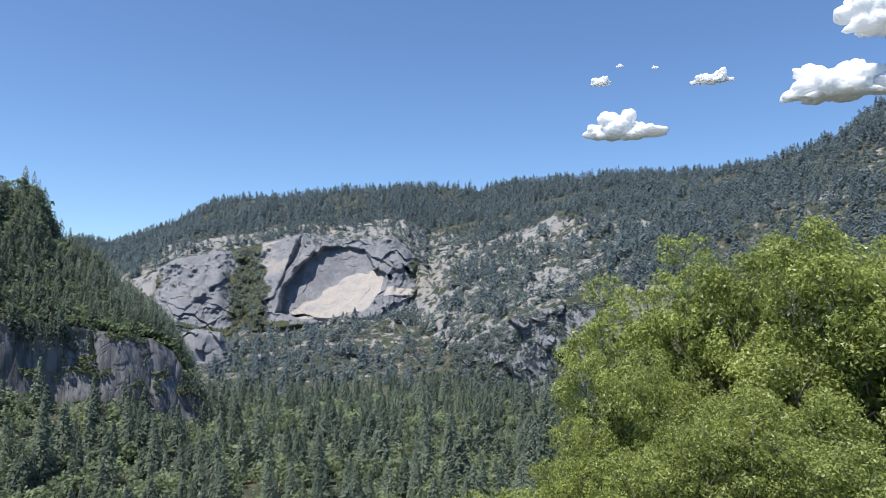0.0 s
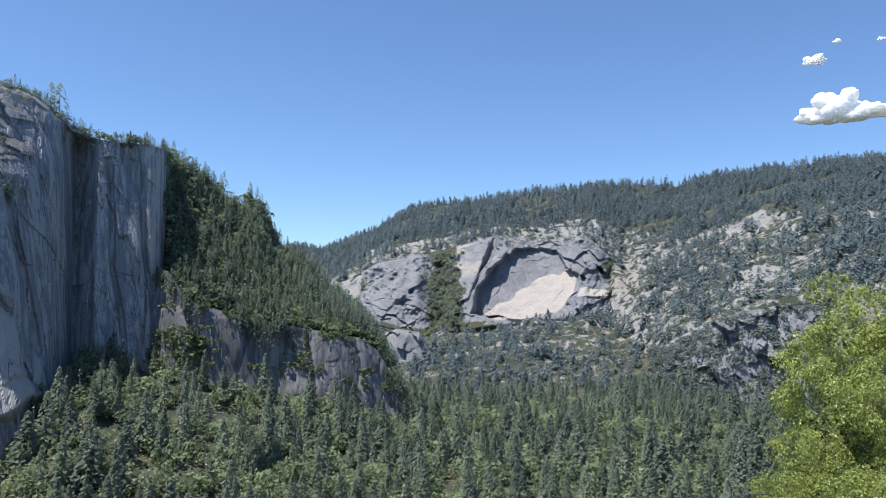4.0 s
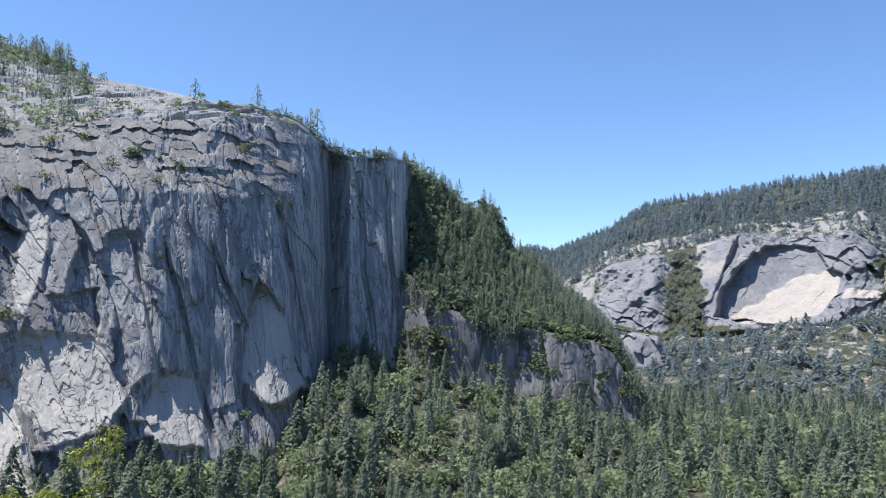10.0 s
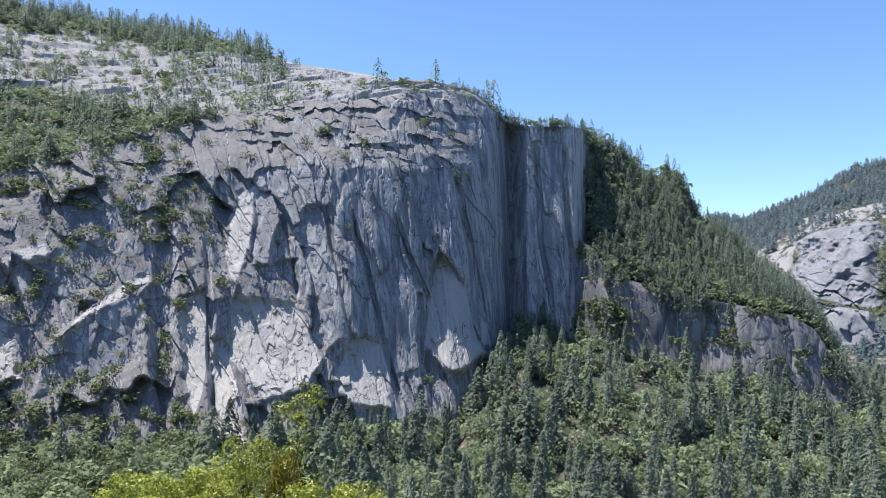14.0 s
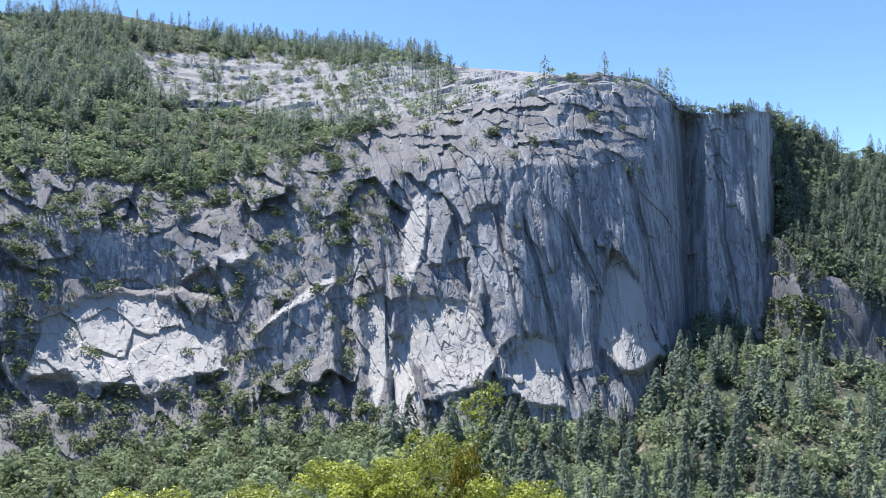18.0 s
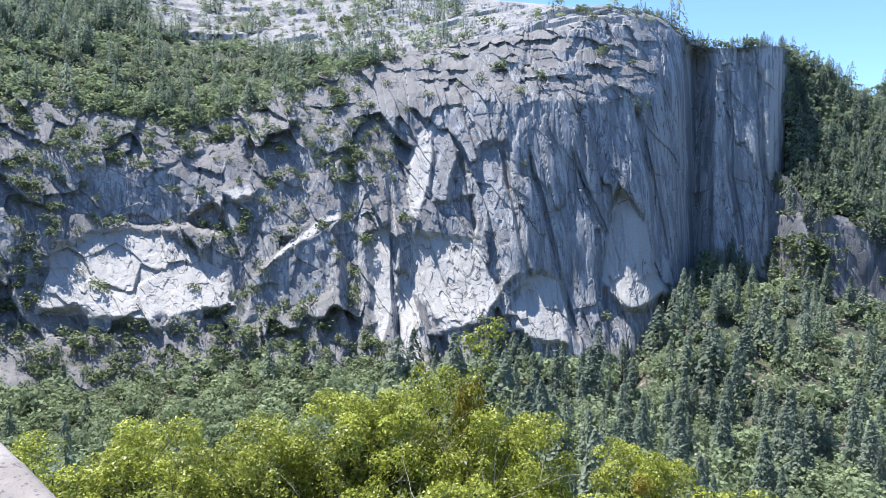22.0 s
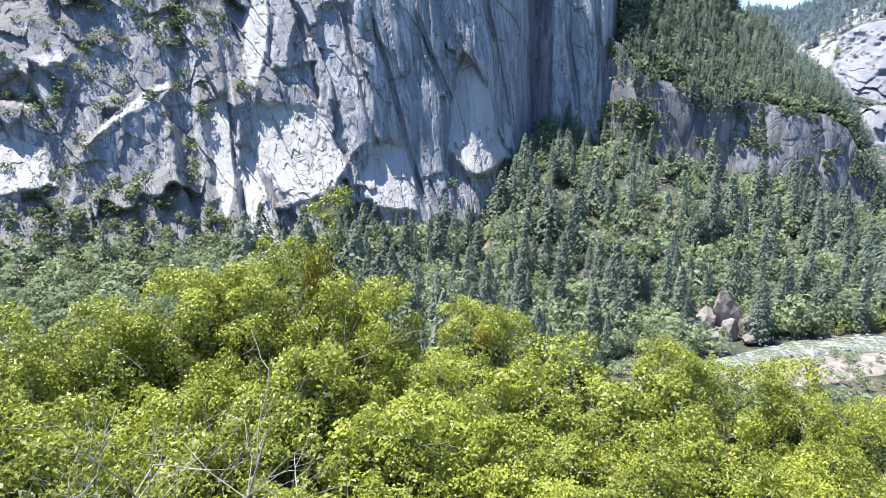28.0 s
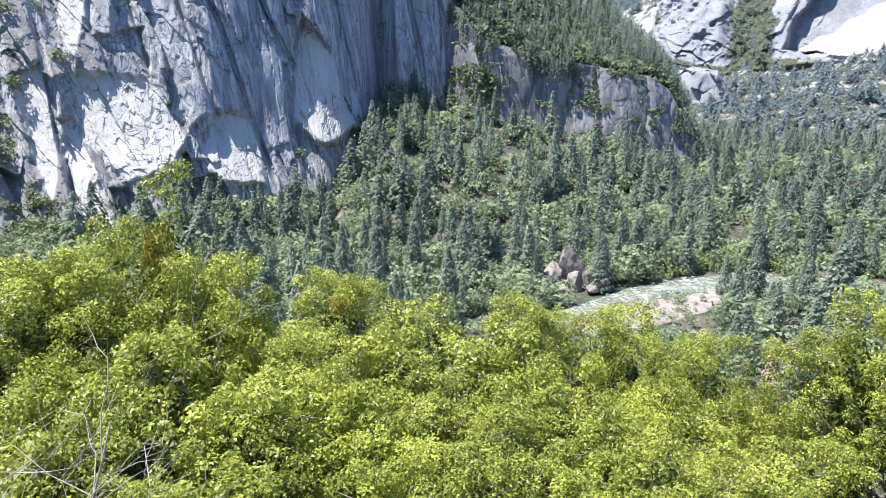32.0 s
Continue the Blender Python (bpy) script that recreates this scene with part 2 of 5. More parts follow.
def facets(u, v, seed=0, tilt=1.0, off=1.0):
    """Flat, tilted blocks: each cell of a jittered lattice has its own height and slope. Also the distance to the joint between blocks."""
    iu, iv = np.floor(u).astype(np.int64), np.floor(v).astype(np.int64)
    best, second, val = np.full(u.shape, 9.0), np.full(u.shape, 9.0), np.zeros(u.shape)

    def rnd(a, b, k):
        h = a * 374761393 + b * 668265263 + (seed * 7 + k) * 974634777
        h = (h ^ (h >> 13)) * 1274126177
        return ((h ^ (h >> 16)) & 0xFFFFFF) / 0xFFFFFF

    for du in (-1, 0, 1):
        for dv in (-1, 0, 1):
            a, b = iu + du, iv + dv
            eu, ev = u - (a + 0.1 + 0.8 * rnd(a, b, 1)), v - (b + 0.1 + 0.8 * rnd(a, b, 2))
            d = np.abs(eu) * 0.8 + np.abs(ev) * 0.8 + 0.4 * np.sqrt(eu * eu + ev * ev)
            h = off * (rnd(a, b, 3) * 2 - 1) + tilt * (eu * (rnd(a, b, 4) * 2 - 1) + ev * (rnd(a, b, 5) * 2 - 1.4))
            near = d < best
            second = np.where(near, best, np.minimum(second, d))
            val = np.where(near, h, val)
            best = np.where(near, d, best)
    return val, second - best


def blocks(u, v, seed=0, tilt=1.0, round_=0.7):
    """Leaning blocks that meet in creases: the foremost of the jittered cells' own planes. Also the distance to the crease."""
    iu, iv = np.floor(u).astype(np.int64), np.floor(v).astype(np.int64)
    best, second = np.full(u.shape, -9.0), np.full(u.shape, -9.0)

    def rnd(a, b, k):
        h = a * 374761393 + b * 668265263 + (seed * 7 + k) * 974634777
        h = (h ^ (h >> 13)) * 1274126177
        return ((h ^ (h >> 16)) & 0xFFFFFF) / 0xFFFFFF

    for du in (-1, 0, 1):
        for dv in (-1, 0, 1):
            a, b = iu + du, iv + dv
            eu, ev = u - (a + rnd(a, b, 1)), v - (b + rnd(a, b, 2))
            h = 0.5 * (rnd(a, b, 3) * 2 - 1) + tilt * (eu * (rnd(a, b, 4) * 2 - 1) + ev * (rnd(a, b, 5) * 2 - 1)) - round_ * (eu * eu + ev * ev)
            second = np.maximum(second, np.minimum(best, h))
            best = np.maximum(best, h)
    return best, best - second


def step(lo, hi, v):
    s = np.clip((v - lo) / (hi - lo), 0, 1)
    return s * s * (3 - 2 * s)


def line(rows, az):
    """Distance and height along a line of the land that is given by (bearing, distance, height)."""
    a, r, z = zip(*rows)
    return np.interp(az, a, r), np.interp(az, a, z)


def up(el, r):
    return r * math.tan(radians(el))


# foot of the cliffs: bearing, distance, height
FOOT = [(-104, 545, -122), (-90, 532, -121), (-80, 522, -117), (-70, 514, -113), (-64, 516, -118), (-56, 530, -108), (-51, 552, -115), (-47, 552, -121),
        (-44.5, 605, -72), (-42, 652, -44), (-38, 655, -54), (-36.8, 652, -60), (-35.2, 628, -63), (-29, 628, -79), (-24, 630, -93), (-20, 632, -101), (-18, 634, -108), (-15, 645, -122), (40, 660, -124)]
# rim of the cliffs
RIM = [(a, r, up(e, r)) for a, r, e in ((-104, 705, 7.5), (-92, 688, 7.4), (-87, 682, 6.9), (-81, 676, 6.4), (-77, 676, 7.8), (-73, 678, 9.6), (-69, 676, 11.0), (-66, 672, 11.8),
       (-63, 666, 12.4), (-60, 644, 13.0), (-56, 624, 13.6), (-52, 616, 14.3), (-48.5, 624, 14.7), (-45, 650, 13.9), (-43, 674, 12.4), (-41.5, 678, 11.8), (-37.5, 676, 11.6), (-36.7, 682, 11.2),
       (-36.3, 660, 2.4), (-35, 646, 0.3), (-30, 644, -1.2), (-26, 644, -1.9), (-22, 645, -2.6), (-20.5, 646, -3.6), (-18.8, 644, -6.6), (-17.5, 644, -9.3), (-15, 655, -9.8), (40, 670, -9.8))]
CREST = [(a, r, up(e, r)) for a, r, e in ((-104, 1100, 16.6), (-95, 1120, 17.1), (-87, 1150, 18.5), (-77, 1150, 17.9), (-72, 1120, 17.7), (-66, 1000, 17.6), (-63, 950, 17.0), (-60, 850, 16.2), (-57, 800, 16.0),
         (-52, 668, 15.4), (-48.5, 652, 15.3), (-45, 676, 14.3), (-43, 712, 12.5), (-40, 725, 11.9), (-37, 728, 11.5), (-36, 730, 10.9), (-34.4, 742, 9.7), (-32, 756, 8.2), (-29.6, 765, 7.7), (-29.2, 765, 6.2),
         (-28.3, 765, 4.3), (-26, 762, 3.0), (-24.8, 760, 1.2), (-22, 756, -1.2), (-19.8, 750, -4.0), (-18.3, 720, -8.0), (-17, 700, -9.5), (40, 700, -9.5))]
# beyond: valley again, then the far mountain's foot, the foot and the brow of its bare faces, and its crest
BACK = [(-104, 1300, 200), (-38, 1050, 120), (-33, 1120, 60), (-26, 1050, -60), (-20, 900, -124), (40, 790, -124.5)]
FAR_FOOT = [(-104, 1500, 200), (-45, 1250, 60), (-34, 1200, -110), (-17, 1020, -122), (-6, 960, -124), (2, 955, -125), (14, 955, -125), (24, 900, -125), (40, 870, -125)]
FAR_LOW = [(a, r, up(e, r)) for a, r, e in ((-104, 1700, 6), (-34, 1500, -2), (-22, 1480, -1.2), (-17, 1440, -2.6), (-8, 1420, -1.4), (-2, 1400, -0.8), (2, 1050, -3.2), (6, 1010, -1.0), (13, 1000, 0.6), (25, 1000, 1.5), (40, 1000, 2))]
FAR_BROW = [(a, r, up(e, r)) for a, r, e in ((-104, 1900, 6), (-34, 1750, 1), (-24, 1720, 1.5), (-20, 1700, 3.6), (-16, 1660, 4.2), (-11, 1650, 5.5), (-8, 1660, 5.2), (-4, 1650, 5.4), (-1, 1620, 2.8), (4, 1500, 3.6), (12, 1420, 5.0), (25, 1300, 6.5), (40, 1250, 8))]
FAR_CREST = [(a, r, up(e, r)) for a, r, e in ((-104, 2400, 5), (-34, 2700, 3.8), (-28, 2700, 4.3), (-25, 2700, 4.4), (-21.8, 2650, 5.3), (-18, 2550, 7.5), (-16, 2500, 8.0), (-12, 2450, 8.4), (-6.6, 2400, 8.9), (-2, 2400, 9.4),
             (3, 2450, 9.0), (8, 2450, 9.7), (12, 2350, 9.9), (17.6, 2300, 9.9), (21, 2050, 9.8), (25.5, 1900, 10.4), (29.2, 1800, 11.3), (30.3, 1800, 12.5), (32, 1800, 13.4), (40, 1800, 15))]
NEAR = ((0.5, -1.65), (2.6, -1.7), (4.5, -4.4), (9, -9.6), (25, -20.5), (60, -43), (120, -80), (200, -119), (235, -125), (425, -125.5))
SHELF = []
for a_, fr_, fz_ in FOOT:
    rr_, _ = line(RIM, a_)
    SHELF.append((a_, max(float(rr_) + (66 if -46 < a_ < -40 else 8), fr_ + 5), fz_ - 8))

FAR_SHELF = []
for a_ in (-104, -30, -25, -24, -22, -19, -16, -12, -8, -4, -2, -1, 0, 1, 3, 14, 40):
    (lr_, lz_), (br_, bz_) = line(FAR_LOW, a_), line(FAR_BROW, a_)
    FAR_SHELF.append((a_, br_ + 62, lz_ - 8) if -21.5 < a_ < -3 else (a_, (lr_ + br_) / 2, (lz_ + bz_) / 2))


def height(az, r):
    """Height of the ground at bearing and distance from the overlook."""
    az, r = np.broadcast_arrays(np.asarray(az, float), np.asarray(r, float))
    a = np.clip(az, -104, 40)
    rs = [np.full(a.shape, k) for k, _ in NEAR]
    raised = 1 - 0.38 * step(0, 14, a)
    zs = [np.full(a.shape, k) * (raised if q < 70 else 1.0) for q, k in NEAR]
    for rows in (FOOT, SHELF, RIM, CREST, BACK, FAR_FOOT, FAR_LOW, FAR_SHELF, FAR_BROW, FAR_CREST):
        lr, lz = line(rows, a)
        rs.append(np.maximum(lr + (14 if rows is RIM else 0), rs[-1] + 2)), zs.append(lz - 9 * (a < -36.5) * (1 if rows in (RIM, CREST) else 0) - (2 if rows is RIM else 0))
    rs.append(rs[-1] + 500), zs.append(zs[-1] - 90)
    rs.append(np.maximum(rs[-1] + 100, 4900.0)), zs.append(zs[-1] - 60)
    z = np.full(a.shape, NEAR[0][1])
    for k in range(len(rs) - 1):
        t = np.clip((r - rs[k]) / (rs[k + 1] - rs[k]), 0, 1)
        z = np.where(r >= rs[k], zs[k] + (zs[k + 1] - zs[k]) * t, z)
    behind = np.clip(np.maximum((az - 42) / 40, (-106 - az) / 40), 0, 1)
    back = -1.7 + np.maximum(r - 12, 0) * 0.42 * np.exp(-r / 1500)
    z = z * (1 - behind) + back * behind
    x, y = r * np.sin(np.radians(az)), r * np.cos(np.radians(az))
    flat = step(260, 300, r) * (1 - step(420, 520, r))
    rough = np.minimum(r * 0.012, 14) * (1 - 0.93 * flat)
    z = z + fbm(x / 90, y / 90, 0, 5, 0.5, 3) * rough
    broken = step(980, 1150, r) * (1 - step(1750, 2100, r)) * step(-30, -22, az) * (1 - step(26, 34, az))
    z = z + broken * (np.maximum(fbm(x / 50, y / 50, 0, 4, 0.6, 5) - 0.05, 0) * 34 - 3)
    return z


def grid_mesh(name, p, material, smooth=True, flip=False):
    """A mesh from an array of rows and columns of points."""
    n, m, _ = p.shape
    i = np.arange(n * m).reshape(n, m)
    q = np.stack([i[:-1, :-1], i[:-1, 1:], i[1:, 1:], i[1:, :-1]], -1).reshape(-1, 4)
    return raw_mesh(name, p.reshape(-1, 3), q[:, ::-1] if flip else q, material, smooth)


def raw_mesh(name, verts, faces, material, smooth=True, tint=None, slots=None):
    """A mesh from arrays; all faces have the same number of corners."""
    me = bpy.data.meshes.new(name)
    k = faces.shape[1]
    me.vertices.add(len(verts)), me.loops.add(faces.size), me.polygons.add(len(faces))
    me.vertices.foreach_set("co", np.ascontiguousarray(verts, np.float32).ravel())
    me.loops.foreach_set("vertex_index", np.ascontiguousarray(faces, np.int32).ravel())
    me.polygons.foreach_set("loop_start", np.arange(0, faces.size, k, dtype=np.int32))
    me.polygons.foreach_set("use_smooth", np.full(len(faces), smooth))
    for m in (material if isinstance(material, (list, tuple)) else [material]):
        me.materials.append(m)
    if slots is not None:
        me.polygons.foreach_set("material_index", np.ascontiguousarray(slots, np.int32))
    if tint is not None:
        me.attributes.new("tint", "FLOAT", "FACE").data.foreach_set("value", np.ascontiguousarray(tint, np.float32))
    me.update(calc_edges=True)
    return me


azs = np.concatenate([np.arange(-180, -108, 6.0), np.arange(-108, -36, 0.4), np.arange(-36, 44, 0.28), np.arange(44, 180, 6.0), [180.0]])
rad = np.concatenate([[0.001], np.geomspace(0.4, 250, 70), np.arange(262, 1000, 11.0), np.geomspace(1000, 2000, 90), np.geomspace(2020, 4900, 60)])
A, R = np.meshgrid(azs, rad, indexing="ij")
Zg = height(A, R)
ground = new("ground", grid_mesh("ground", np.stack([R * np.sin(np.radians(A)), R * np.cos(np.radians(A)), Zg], -1), GROUND, True, True))
Eg = np.degrees(np.arctan2(Zg, R))
rr_, rz_ = line(RIM, A)
cr_, cz_ = line(CREST, A)
fb_, fbz_ = line(FAR_BROW, A)
fl_, _ = line(FAR_LOW, A)
ff_, _ = line(FAR_FOOT, A)
above = (R > rr_) & (R < cr_ + 40)
bare = above * step(-86, -80, A) * (1 - step(-46, -40, A)) * (0.2 + 0.5 * step(10.5, 12.5, Eg) * (1 - step(17.2, 18.2, Eg)))
bare = np.maximum(bare, above * step(-70, -64, A) * (1 - step(-46, -40, A)) * 0.6)
bare = np.maximum(bare, (R > ff_ + 60) * (R < fl_ + 40) * step(-24, -20, A) * (1 - step(-3, 1, A)) * 0.36)
bare = np.maximum(bare, (R > fl_ - 60) * (R < fb_ + 260) * step(-30, -24, A) * (0.56 - 0.06 * step(0, 6, A) - 0.2 * step(14, 20, A) + 0.34 * step(0.1, 0.4, fbm(R * np.sin(np.radians(A)) / 150, R * np.cos(np.radians(A)) / 150, 0, 4, 0.55, 64))))
bare = np.maximum(bare, step(29.5, 30.2, A) * (R > 1500) * step(11, 12.5, Eg) * 1.2)
bare = np.maximum(bare, (R > 430) * (R < 700) * step(-60, -50, A) * (1 - step(-25, -18, A)) * 0.18)
ground.data.attributes.new("rock", "FLOAT", "POINT").data.foreach_set("value", bare.astype(np.float32).ravel())
tagged(ground, "rocky mountain valley floor and slopes with soil and scrub", "ground", kind="structure")


# ---------------------------------------------------------------- cliffs
FACES = {}


def eased(p, n):
    """A mean over 2n + 1 neighbours both ways, which rounds the bends between straight stretches."""
    for axis in (0, 1):
        q = np.pad(p, [(n, n) if k == axis else (0, 0) for k in (0, 1)], mode="reflect", reflect_type="odd")
        p = sum(np.take(q, range(k, k + p.shape[axis]), axis) for k in range(2 * n + 1)) / (2 * n + 1)
    return p


def cliff(name, az0, az1, daz, rows, lines, at, relief, material, label, pale=None, soil=None, ease=0, lift=None):
    """A rock face swept over the bearings az0 to az1 through lines of the land, from foot to rim, and set out by relief(az, v, el, z) metres."""
    az = np.arange(az0, az1 + daz / 2, daz)
    v = np.linspace(0, 1, rows)
    lr, lz = zip(*(line(l, az) for l in lines))
    r = np.stack([np.interp(v, at, [q[i] for q in lr]) for i in range(len(az))])
    z = np.stack([np.interp(v, at, [q[i] for q in lz]) for i in range(len(az))])
    if ease:
        r, z = eased(r, ease), eased(z, ease)
    if lift is not None:
        z = z + lift(az[:, None], v[None], r)
    a = np.repeat(az[:, None], rows, 1)
    el = np.degrees(np.arctan2(z, r))
    out = relief(a, np.repeat(v[None], len(az), 0), el, z)
    out = 0.72 * out + 0.28 * eased(out, 1)
    d = r - out
    p = np.stack([d * np.sin(np.radians(a)), d * np.cos(np.radians(a)), z * d / r], -1)
    ob = new(name, grid_mesh(name, p, material, False, True))
    FACES[name] = (p, a, el)
    if pale is not None:
        ob.data.attributes.new("pale", "FLOAT", "POINT").data.foreach_set("value", pale(a, el).astype(np.float32).ravel())
    if soil is not None:
        ob.data.attributes.new("soil", "FLOAT", "POINT").data.foreach_set("value", soil(a, el).astype(np.float32).ravel())
    return tagged(ob, label, "cliff", kind="structure")


def sunk(rows, dz, dr=0.0):
    return [(a, r + dr, z + dz) for a, r, z in rows]


def cut(rows, lo, hi):
    return [q for q in rows if lo <= q[0] <= hi]


def bump2(a, el, a0, e0, wa, we, soft=0.35):
    """1 inside an ellipse of bearings and heights, 0 outside."""
    return 1 - step(1 - soft, 1 + soft, np.sqrt(((a - a0) / wa) ** 2 + ((el - e0) / we) ** 2))


WALL_FOOT = sunk(cut(FOOT, -104, -46), -30, -8) + sunk(cut(FOOT, -45.9, -38), -16, -8) + [(-36.9, 660, -92), (-36.2, 700, -88), (-35.9, 740, -75)]
WALL_RIM = sorted(cut(RIM, -104, -36.9) + [(-37.0, 676, up(11.6, 676)), (-36.4, 705, up(11.2, 705)), (-36.0, 740, up(11.0, 740))])
WALL_MID, WALL_CAP = [], []
# how far back the face leans at two fifths of its height and near its cap
for a_, lean, cap in ((-104, .42, .74), (-92, .42, .74), (-81, .42, .74), (-77, .40, .70), (-73, .38, .72), (-69, .36, .70), (-64, .35, .66), (-58, .32, .62), (-54, .30, .60),
                      (-50, .30, .60), (-47, .3, .60), (-45, .4, .6), (-43, .45, .8), (-40, .55, .9), (-37, .5, .85), (-36, .5, .8)):
    (fr, fz), (rr, rz) = line(WALL_FOOT, a_), line(WALL_RIM, a_)
    WALL_MID.append((a_, fr + (rr - fr) * lean, fz + (rz - fz) * 0.42))
    WALL_CAP.append((a_, fr + (rr - fr) * cap, fz + (rz - fz) * 0.8))


def high_slab(a, el):
    """1 on the bare slabs above the rim."""
    low = np.interp(a, (-84, -76, -70, -64, -58), (12.7, 12.0, 11.7, 12.4, 13.4))
    e = el + fbm(a / 2.5, el / 1.2, 0, 4, 0.5, 63) * 0.9
    return step(-84.8, -83.6, a + 0.7 * (el - 14)) * step(-0.15, 0.25, e - low) * (1 - step(16.3, 16.7, e + 0.0 * a))


WALL_TOP = cut(CREST, -104, -44.9) + [(a, r + 16, z - 3) for a, r, z in WALL_RIM if a > -43.5]


# great plates of the face: corners (bearing, height angle), metres proud at the middle, metres more per degree to the
# right and upwards, paleness (paler rock, and sunlight on ledges and flakes put into colour)
PLATES = (
    (((-91.7, -6.9), (-90.4, -2.3), (-86.0, -1.3), (-83.6, -1.8), (-78.6, -5.0), (-78.2, -7.2), (-85.3, -8.3)), 3, 0.4, -2.6, 1.0),
    (((-91.7, -8.6), (-82.0, -9.1), (-81.2, -15.0), (-92.8, -15.0)), 3, 0.0, 0.2, 0.0),
    (((-89.1, 3.2), (-81.1, 2.9), (-78.6, -1.7), (-87.2, -1.0)), -7, -0.5, 3.0, 0.0),
    (((-82.2, 3.6), (-77.3, 5.6), (-76.7, 2.3), (-81.6, -0.8)), 4, 1.2, -0.6, 0.2),
    (((-77.1, 1.0), (-71.1, 3.2), (-70.9, -0.2), (-76.2, -1.9)), 3, 0.2, -0.2, 0.1),
    (((-76.7, -4.6), (-70.5, -0.8), (-70.9, -6.4), (-77.6, -8.7)), 6, -1.8, 2.2, 0.0),
    (((-76.0, -4.3), (-75.1, -3.3), (-72.7, -1.3), (-70.3, 0.3), (-70.2, -0.6), (-72.5, -2.1)), 9, 1.0, -6.0, 0.8),
    (((-79.4, 1.6), (-76.9, 2.2), (-76.8, 1.0), (-78.1, 0.5)), 10, 0.5, -5.0, 0.6),
    (((-68.1, -2.0), (-66.4, -1.1), (-66.0, -7.0), (-66.8, -10.9), (-67.8, -7.8)), 1, 3.0, -0.8, 0.8),
    (((-65.8, -5.2), (-64.8, -5.0), (-62.8, -13.5), (-65.2, -13.3)), 3, 3.4, -1.4, 1.0))
MORE_PLATES = (
    (((-64.5, -6.5), (-64.5, -2.0), (-63.0, 0.9), (-61.2, 0.9), (-59.6, -2.2), (-57.6, -2.5), (-57.0, -6.0), (-58.5, -8.6), (-61.7, -9.6)), 2, 0.9, -1.5, 0.9),
    (((-65.0, 2.1), (-64.2, 6.0), (-62.6, 7.1), (-63.1, 2.1), (-64.4, -1.6)), 2, 4.0, -1.6, 0.8),
    (((-62.6, 6.6), (-60.7, 6.1), (-61.5, 0.7), (-62.9, 0.9)), 3, 2.0, -1.4, 0.4),
    (((-59.1, 5.2), (-57.1, 5.2), (-55.4, -5.1), (-57.0, -6.0), (-58.7, 0.2)), 2, 1.8, -1.0, 0.3),
    (((-56.5, -7.8), (-55.0, -5.0), (-52.1, -5.5), (-52.0, -10.4), (-55.4, -10.4)), 2, 1.0, -2.0, 1.0),
    (((-49.4, -5.5), (-48.9, -1.1), (-48.0, 1.9), (-46.0, -1.1), (-44.6, -6.2), (-46.3, -7.7), (-47.7, -7.2)), 2, 2.8, -2.5, 0.7),
    (((-38.2, 2.5), (-38.4, 10.4), (-37.1, 10.4), (-36.9, 2.5)), 1, 0.6, -0.2, 0.42))
CRACKS = (((-55.4, 5.1), (-53.6, -1.6), (-51.1, -10.7)), ((-51.9, 5.0), (-50.6, 1.1), (-48.9, -2.4)), ((-57.4, 5.2), (-56.0, -1.1), (-55.0, -5.6)), ((-47.0, 8.3), (-46.2, 4.0), (-44.4, -4.1)),
          ((-61.2, 6.5), (-59.6, 0.2), (-59.3, -2.2)), ((-40.5, 10.7), (-40.2, 2.6), (-39.1, -3.1)), ((-38.3, 10.5), (-38.1, 4.5), (-36.6, -3.9)), ((-66.4, 3.0), (-65.9, -5), (-65.6, -12)))


def inside(a, el, corners, soft=0.12):
    """1 within a convex outline given clockwise, 0 outside."""
    d = np.full(np.shape(a), -99.0)
    for (a0, e0), (a1, e1) in zip(corners, corners[1:] + corners[:1]):
        n = math.hypot(a1 - a0, e1 - e0)
        d = np.maximum(d, ((a - a0) * (e0 - e1) + (el - e0) * (a1 - a0)) / n)
    return 1 - step(-soft, soft, d)


def crack_depth(a, el, points, width):
    """1 along a steep line through the points, 0 away from it."""
    e, b = [q for _, q in points][::-1], [q for q, _ in points][::-1]
    return (1 - step(0.3 * width, width, np.abs(a - np.interp(el, e, b)))) * step(e[0], e[0] + 1, el) * (1 - step(e[-1] - 1, e[-1], el))


